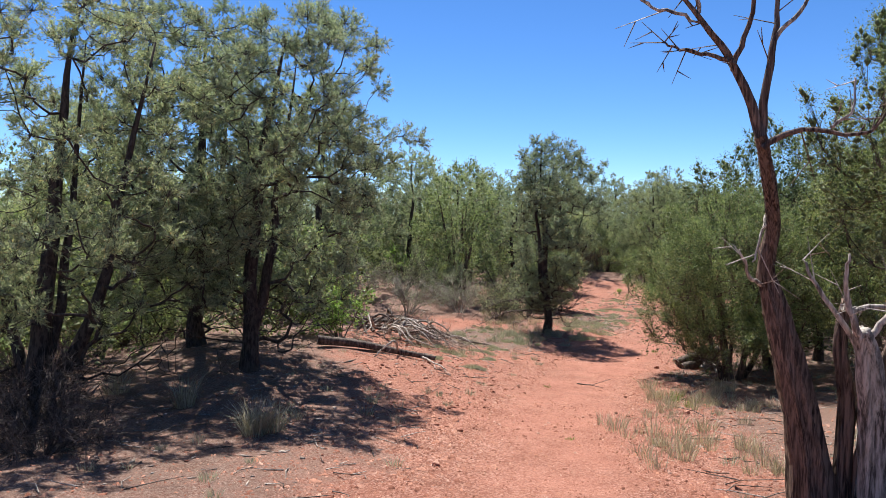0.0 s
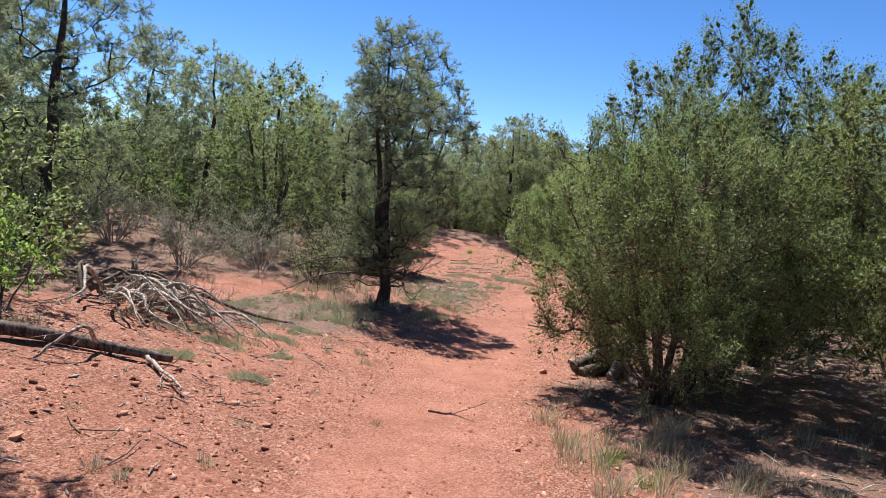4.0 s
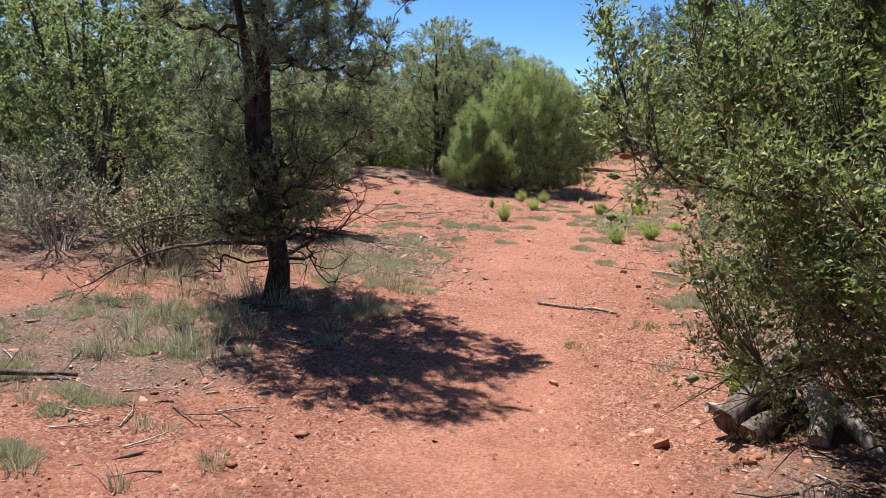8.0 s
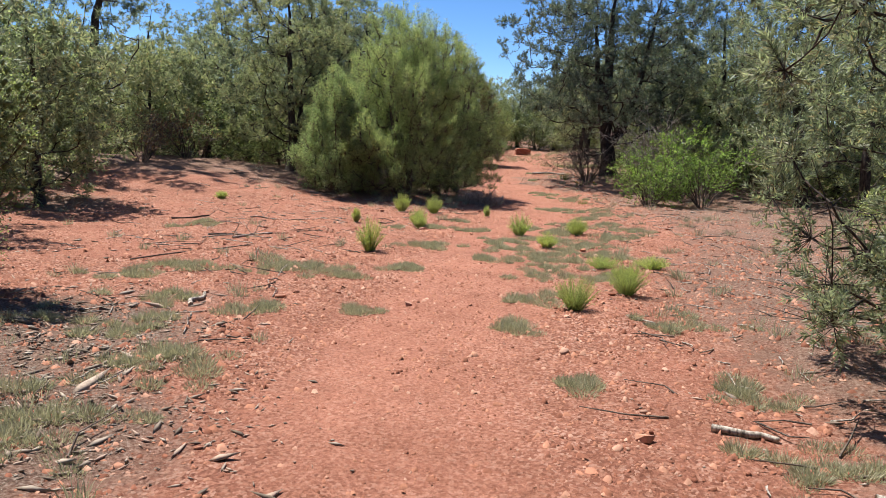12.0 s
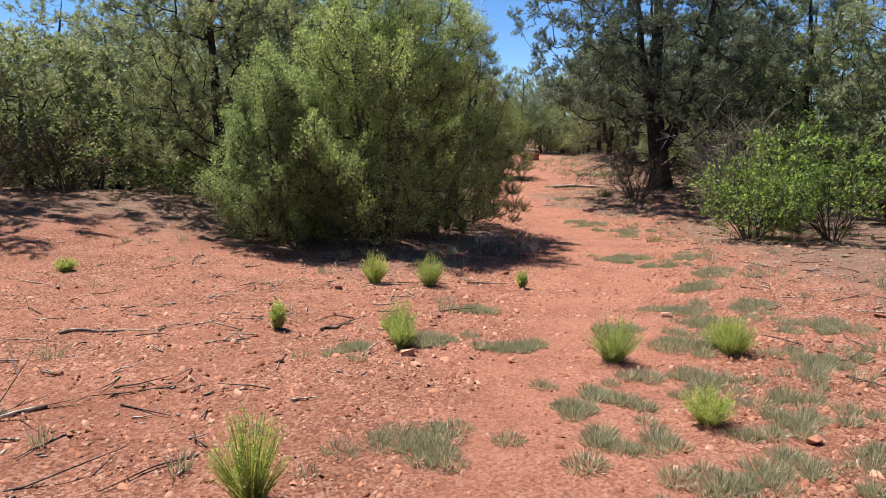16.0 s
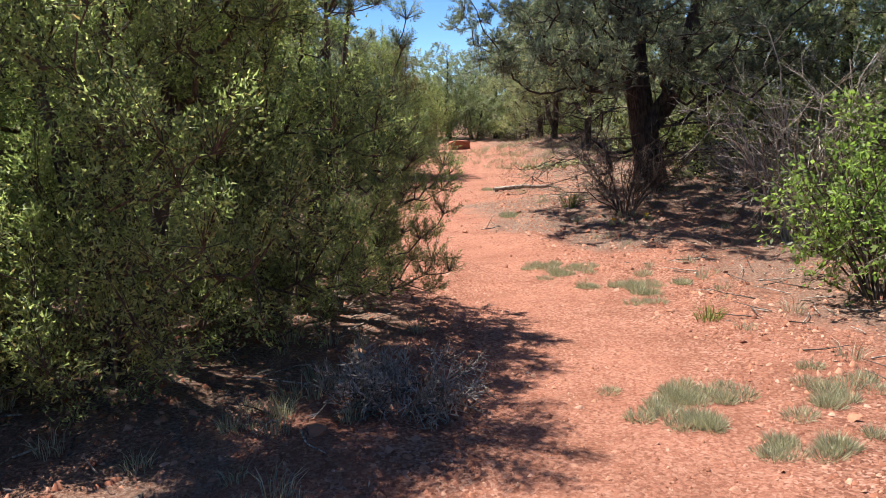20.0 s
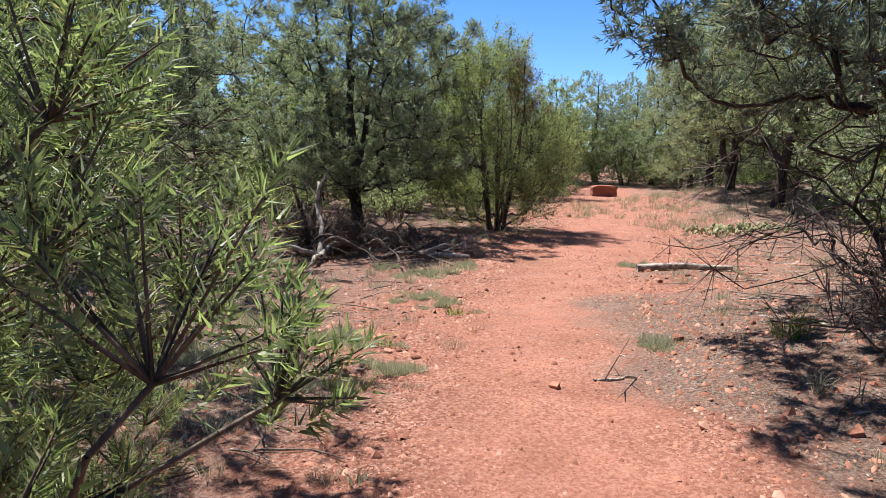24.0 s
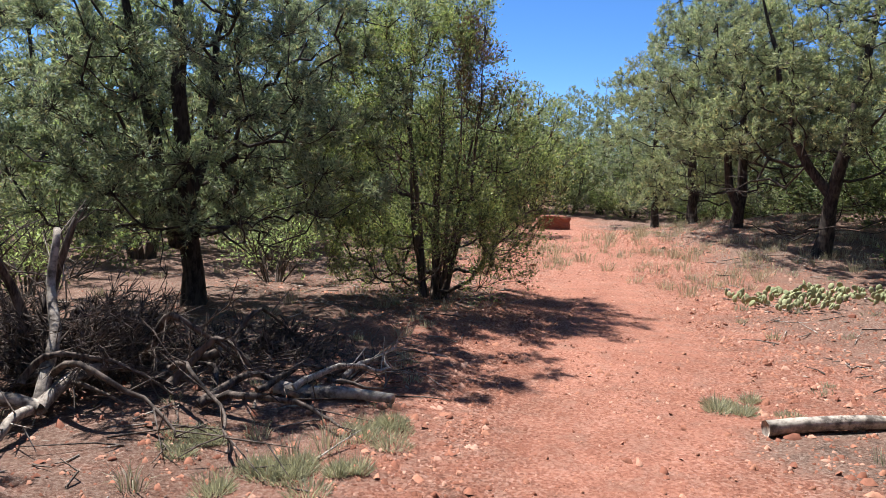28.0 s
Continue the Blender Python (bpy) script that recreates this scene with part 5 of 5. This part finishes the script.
part("trunk", Wood().limb(bent([(3.14, 5.58, -0.78), (3.3, 5.52, 0.3), (3.52, 5.42, 1.2), (3.72, 5.4, 1.9), (3.8, 5.5, 2.6)], 18), np.linspace(0.085, 0.045, 18), 20, 0.15, srg).mesh("trunk", BARK_SNAG, so2), snag_two)
for k, pts in enumerate(([(3.0, 5.35, 0.7), (2.88, 5.3, 1.0), (2.9, 5.26, 1.28)], [(3.05, 5.37, 0.65), (3.2, 5.3, 0.9), (3.3, 5.25, 0.95)], [(3.1, 5.4, 0.5), (2.8, 5.45, 0.95), (2.68, 5.5, 1.25)], [(2.95, 5.5, 0.9), (3.25, 5.6, 0.92), (3.6, 5.6, 0.9)])):
    dead_branch(snag_two, pts, 0.03, 0.008, DEADWOOD, 720 + k, 3, "limb")

# the log and the heap of branches on the left bank
log = thing("fallen_log", -0.8, 12.9, "dark fallen log on the slope", "log")
dead_branch(log, [(-2.1, 12.6, land_at(-2.1, 12.6) + 0.12), (-1.4, 12.8, land_at(-1.4, 12.8) + 0.09), (-0.7, 13.0, land_at(-0.7, 13.0) + 0.07), (-0.1, 13.0, land_at(-0.1, 13.0) + 0.05)], 0.075, 0.035, DEAD_DARK, 740, 0, "stem")
dead_branch(log, [(-0.75, 12.95, land_at(-0.75, 12.95) + 0.1), (-0.85, 12.7, land_at(-0.8, 12.7) + 0.28), (-1.15, 12.4, land_at(-1.1, 12.4) + 0.06)], 0.022, 0.01, DEADWOOD, 741, 2)
dead_branch(log, [(-0.35, 13.0, land_at(-0.35, 13.0) + 0.06), (-0.15, 12.6, land_at(-0.15, 12.6) + 0.05), (0.1, 12.2, land_at(0.1, 12.2) + 0.02)], 0.025, 0.008, DEADWOOD, 742, 3)
hrng = np.random.default_rng(75)


def heap(x, y, n, length, spread, way, label, pale=0.5, seed=0, lift=1.1):
    """A heap of dead branches that fan out."""
    root = thing("branch_heap", x, y, label, "branches")
    for k in range(n):
        a = way + hrng.normal(0, spread)
        ln = length * hrng.uniform(0.5, 1.1)
        sx, sy = x + hrng.normal(0, 0.3), y + hrng.normal(0, 0.25)
        pts = []
        for s in (0, 0.35, 0.7, 1.0):
            qx, qy = sx + math.cos(a) * ln * s + hrng.normal(0, 0.06), sy + math.sin(a) * ln * s + hrng.normal(0, 0.06)
            pts.append((qx, qy, land_at(qx, qy) + 0.03 + hrng.uniform(0.05, 0.4) * math.sin(math.pi * (0.15 + 0.8 * s)) * lift))
        r0 = hrng.uniform(0.016, 0.042)
        dead_branch(root, pts, r0, 0.005, DEADWOOD if hrng.random() < pale else DEAD_DARK, seed + k, 7)


heap(-1.0, 16.0, 27, 1.8, 0.5, -0.75, "heap of silver dead branches on the red bank", 0.85, 800, 1.3)
heap(-1.9, 17.0, 12, 1.6, 1.3, 0.1, "dark tangle of dead branches on the bank", 0.15, 850, 1.3)
big = thing("fallen_branch", -0.5, 17.0, "long dark fallen branch lying before the scrub", "branch")
dead_branch(big, [(-1.9, 17.2, land_at(-1.9, 17.2) + 0.3), (-0.6, 17.1, land_at(-0.6, 17.1) + 0.28), (0.5, 16.9, land_at(0.5, 16.9) + 0.12), (1.2, 16.9, land_at(1.2, 16.9) + 0.04)], 0.05, 0.012, DEAD_DARK, 760, 8)


def stick(a, b, r, mat, seed, label, name="stick"):
    root = thing(name, (a[0] + b[0]) / 2, (a[1] + b[1]) / 2, label, "stick" if r < 0.04 else "log", "loose sticks")
    m = (a[0] + (b[0] - a[0]) * 0.5 + 0.02, a[1] + (b[1] - a[1]) * 0.5 - 0.02)
    n1, n2 = (a[0] * 0.7 + b[0] * 0.3 - 0.03, a[1] * 0.7 + b[1] * 0.3 + 0.02), (a[0] * 0.3 + b[0] * 0.7 + 0.03, a[1] * 0.3 + b[1] * 0.7 + 0.01)
    dead_branch(root, [(q[0], q[1], land_at(*q) + r * 0.85) for q in (a, n1, m, n2, b)], r, r * 0.65, mat, seed, 2 if r < 0.02 else 0, "stem")


stick((5.3, 18.45), (5.82, 17.8), 0.017, LOG_GREY, 770, "pale dry stick lying on the trail")
stick((7.36, 19.42), (7.58, 19.2), 0.022, DEADWOOD, 771, "short weathered stick on the gravel")
stick((7.31, 18.55), (7.54, 18.35), 0.028, DEADWOOD, 772, "short weathered stick on the gravel")
stick((19.62, 38.8), (20.7, 38.33), 0.05, LOG_GREY, 773, "grey cut log lying beside the trail", "fallen_log")
stick((2.35, 12.8), (2.6, 12.77), 0.012, DEAD_DARK, 774, "short dark stick on the trail")
stick((5.45, 22.9), (5.62, 23.25), 0.02, DEADWOOD, 775, "short weathered stick on the gravel")
stick((16.55, 35.08), (16.8, 34.98), 0.009, DEADWOOD, 776, "crooked dry stick on the litter")
stick((9.02, 27.57), (9.24, 27.74), 0.013, DEAD_DARK, 777, "dark broken stick on the red gravel")
for k, (a, b) in enumerate((((6.2, 26.55), (6.9, 26.75)), ((6.3, 26.75), (6.95, 26.6)), ((6.55, 26.45), (7.1, 26.6)), ((5.2, 24.9), (7.0, 25.6)), ((7.2, 28.2), (7.7, 28.3)), ((6.1, 28.6), (6.7, 28.75)), ((8.1, 27.4), (8.45, 27.55)))):
    stick(a, b, 0.008 + 0.004 * (k % 3), DEAD_DARK if k % 2 else LOG_GREY, 1000 + k, "weathered broken stick lying on the red gravel")
stump = thing("root_stump", 4.95, 15.05, "rotten reddish stump with grey roots at the trail's edge", "stump")
gz = land_at(4.95, 15.05)
for k, (pts, r0, r1, mat) in enumerate((([(4.55, 15.02, gz + 0.1), (4.8, 15.08, gz + 0.2), (5.1, 15.2, gz + 0.27), (5.5, 15.4, gz + 0.3)], 0.09, 0.12, DEAD_DARK), ([(4.62, 14.92, gz + 0.02), (4.8, 14.98, gz + 0.08), (5.0, 15.1, gz + 0.1)], 0.1, 0.08, DEAD_DARK), ([(4.95, 14.72, gz + 0.05), (5.1, 14.85, gz + 0.16), (5.25, 15.1, gz + 0.22)], 0.06, 0.085, LOG_GREY), ([(5.2, 14.5, gz - 0.02), (5.22, 14.7, gz + 0.1), (5.2, 15.0, gz + 0.24)], 0.035, 0.07, LOG_GREY),
                                         ([(4.5, 15.12, gz + 0.16), (4.62, 15.1, gz + 0.14), (4.8, 15.1, gz + 0.2)], 0.03, 0.06, LOG_GREY), ([(5.15, 15.2, gz - 0.05), (5.12, 15.2, gz + 0.2), (5.05, 15.15, gz + 0.42)], 0.11, 0.05, BARK_SNAG))):
    dead_branch(stump, [(a + 0.2, b - 0.05, c) for a, b, c in pts], r0, r1, mat, 780 + k, 0, "stem")

# the forked dead limb and brush under the last pines
fork = thing("fallen_limb", 16.03, 40.5, "pale forked dead limb lying on the gravel", "branch")
for k, (pts, r0) in enumerate((([(16.03, 40.5, -1.33), (16.35, 40.75, -1.22), (16.75, 40.85, -1.28), (17.1, 40.75, -1.35)], 0.042), ([(16.03, 40.5, -1.33), (15.7, 40.6, -1.2), (15.2, 40.9, -1.15), (14.8, 41.0, -1.35)], 0.04), ([(16.03, 40.5, -1.35), (16.1, 40.75, -1.05), (16.1, 41.0, -0.75), (16.15, 41.1, -0.4)], 0.04), ([(16.0, 40.5, -1.33), (15.85, 40.2, -1.36), (15.7, 39.9, -1.42)], 0.03))):
    dead_branch(fork, pts, r0, 0.02, LOG_GREY, 790 + k, 6, "limb")
snagroot = thing("dead_shrub", 16.0, 41.15, "dark upright dead stems in a tangle of twigs", "shrub")
for k, pts in enumerate(([(16.0, 41.1, -1.4), (15.95, 41.1, -0.9), (15.8, 41.0, -0.5)], [(16.05, 41.15, -1.4), (16.1, 41.15, -0.85), (16.25, 41.1, -0.35)], [(15.95, 41.2, -1.4), (15.7, 41.3, -0.9), (15.45, 41.4, -0.6)])):
    dead_branch(snagroot, pts, 0.05, 0.015, DEAD_DARK, 795 + k, 12, "stem")
shrub(16.2, 41.15, 0.7, 0.65, 640, "brown tangle of fine dead twigs", name="dead_brush", leaves=0, stems=46, wood=DEAD_DARK, twiggy=2.2, upright=0.1)
shrub(17.2, 41.2, 0.28, 0.8, 641, "brown tangle of fine dead twigs", name="dead_brush", leaves=0, stems=36, wood=DEAD_DARK, twiggy=2.2, upright=0.0)
heap(16.15, 41.0, 12, 1.0, 3.0, 0.0, "tangled heap of fine dead twigs in the shade", 0.2, 860)
heap(17.3, 40.4, 9, 0.9, 0.6, 0.1, "low pile of dead branches in the pine's shade", 0.4, 890, 0.3)
stick((17.3, 40.45), (17.85, 39.95), 0.045, LOG_GREY, 778, "grey rotten log lying in the shade", "fallen_log")

# bare boughs of the pine beside the last stretch
bare = thing("dead_bough", 12.4, 37.1, "long bare grey bough reaching out from the pine", "branch", z=land_at(12.4, 37.1))
for k, pts in enumerate(([(12.35, 37.1, 0.35), (12.9, 37.5, 0.3), (13.4, 37.45, 0.0), (14.0, 37.4, -0.25), (14.46, 37.15, -0.47), (14.74, 36.73, -0.66)], [(12.35, 37.05, 0.1), (13.3, 37.2, -0.2), (14.0, 37.05, -0.5), (14.33, 36.87, -0.9)], [(12.4, 37.2, 0.9), (13.2, 38.4, 0.35), (13.7, 39.2, 0.2), (14.23, 39.6, 0.2)], [(12.35, 37.0, -0.3), (13.2, 36.7, -0.6), (13.8, 36.4, -1.0), (14.1, 36.3, -1.3)], [(12.4, 37.1, 0.6), (13.3, 37.9, 0.1), (14.0, 38.1, -0.1), (14.4, 38.0, -0.35)], [(12.5, 37.0, 0.7), (13.1, 37.0, 0.55), (13.7, 36.7, 0.3), (14.2, 36.7, -0.1)], [(12.5, 37.1, 0.2), (13.2, 37.8, -0.25), (13.9, 37.9, -0.5), (14.5, 37.6, -0.85)], [(12.4, 36.9, 0.0), (13.0, 36.5, -0.35), (13.5, 36.0, -0.8), (13.8, 35.8, -1.2)], [(12.5, 37.1, 1.1), (13.2, 37.6, 0.85), (13.8, 37.7, 0.45), (14.4, 37.6, 0.15)])):
    dead_branch(bare, pts, 0.024, 0.005, DEADWOOD if k % 3 < 2 else DEAD_DARK, 960 + k, 16, "bough")

for k, pts in enumerate(([(0, 0, 0.55), (-0.6, -0.2, 0.6), (-1.2, -0.3, 0.5), (-1.7, -0.3, 0.25)], [(0, 0, 0.75), (-0.5, 0.4, 0.8), (-1.1, 0.6, 0.7), (-1.6, 0.7, 0.45)], [(0, 0, 0.4), (0.35, -0.1, 0.55), (0.7, -0.1, 0.75)])):
    dead_branch(pine_alone, [(2.66 + a, 18.9 + b, land_at(2.66, 18.9) + z) for a, b, z in pts], 0.022, 0.006, DEAD_DARK, 940 + k, 14, "dead_bough")
# dead lower boughs of the great pine, told by reach along and across the trail side
for k, pts in enumerate(([(0, 0.45, 0), (1.0, 0.62, 0.1), (1.9, 0.52, -0.1), (2.7, 0.15, 0.0)], [(0, 0.95, 0), (0.9, 1.0, -0.3), (1.7, 0.85, -0.5), (2.2, 0.4, -0.6)], [(0, 1.2, 0), (-0.5, 1.3, 0.1), (-0.9, 1.1, 0.1), (-1.2, 0.7, 0.1)],
                         [(0, 0.8, 0), (-0.7, 0.75, 0.2), (-1.3, 0.5, 0.2), (-1.8, 0.12, 0.1)], [(0, 1.6, 0), (-0.4, 1.5, -0.5), (-0.6, 0.9, -0.8), (-0.7, 0.3, -0.9)], [(0, 1.5, 0), (-0.8, 1.8, 0.1), (-1.4, 1.6, 0.2), (-1.8, 1.0, 0.2)], [(0, 1.8, 0), (1.2, 2.0, -0.2), (2.2, 1.8, -0.3), (2.8, 1.3, -0.3)])):
    dead_branch(great, [(19.7 + 0.644 * a + 0.765 * b, 34.9 - 0.765 * a + 0.644 * b, land_at(19.7, 34.9) + z) for a, z, b in pts], 0.024 if k < 2 else 0.014, 0.003, DEAD_DARK, 920 + k, 30, "dead_bough")


# ---- sandstone block across the trail ----
def block(x, y, w, d, h, turn):
    rng = np.random.default_rng(12)
    bm = bmesh.new()
    bmesh.ops.create_cube(bm, size=1)
    bmesh.ops.subdivide_edges(bm, edges=bm.edges[:], cuts=4, use_grid_fill=True)
    for q in bm.verts:
        q.co = Vector((q.co.x * w, q.co.y * d, q.co.z * h + h / 2 - 0.03))
        q.co += Vector(rng.normal(0, 0.012, 3))
        if abs(q.co.x) > w * 0.45 and q.co.z > h * 0.8:
            q.co.z -= 0.05
    me = bpy.data.meshes.new("sandstone_block")
    bm.to_mesh(me)
    bm.free()
    me.materials.append(BLOCK)
    ob = new("sandstone_block", me)
    ob.matrix_world = pose(x, y, land_at(x, y), 0, 0, turn)
    tagged(ob, "squared red sandstone block lying beside the trail", "stone block")


block(28.9, 53.3, 0.85, 0.5, 0.4, -25)


# ---- prickly pear ----
def prickly_pear(x, y, seed, pads, r, label):
    rng = np.random.default_rng(seed)
    root = thing("prickly_pear", x, y, label, "cactus", "prickly pears")
    for k in range(pads):
        a, q = rng.uniform(0, 6.283), r * math.sqrt(rng.random())
        bm = bmesh.new()
        bmesh.ops.create_uvsphere(bm, u_segments=10, v_segments=7, radius=1)
        s = rng.uniform(0.03, 0.05)
        m = pose(math.cos(a) * q, math.sin(a) * q, s * rng.uniform(0.7, 2.6), rng.normal(0, 22), rng.normal(0, 22), rng.uniform(0, 360)) @ Matrix.Diagonal((s * 0.75, 0.014, s, 1))
        bmesh.ops.transform(bm, matrix=m, verts=bm.verts[:])
        me = bpy.data.meshes.new("pad")
        bm.to_mesh(me)
        bm.free()
        me.polygons.foreach_set("use_smooth", np.ones(len(me.polygons), bool))
        me.materials.append(CACTUS)
        pad = part("pad", me, root)
        if k < 3 and seed == 41:
            v, f = blade_arrays(np.repeat(np.array([m @ Vector((0, 0, 1))]), 14, 0), rng.normal(0, 0.6, (14, 3)) + np.array([0, 0, 0.7]), np.full(14, 0.04), np.full(14, 0.02), rng)
            part("flower", mesh_from("flower", v, f, PETAL), pad, "yellow flower")


prickly_pear(17.75, 33.6, 41, 14, 0.35, "prickly pear with yellow flowers under the great pine")
prickly_pear(23.4, 41.6, 42, 110, 0.6, "spreading yellow-green prickly pear on the verge")
prickly_pear(24.4, 41.5, 43, 90, 0.55, "spreading yellow-green prickly pear on the verge")
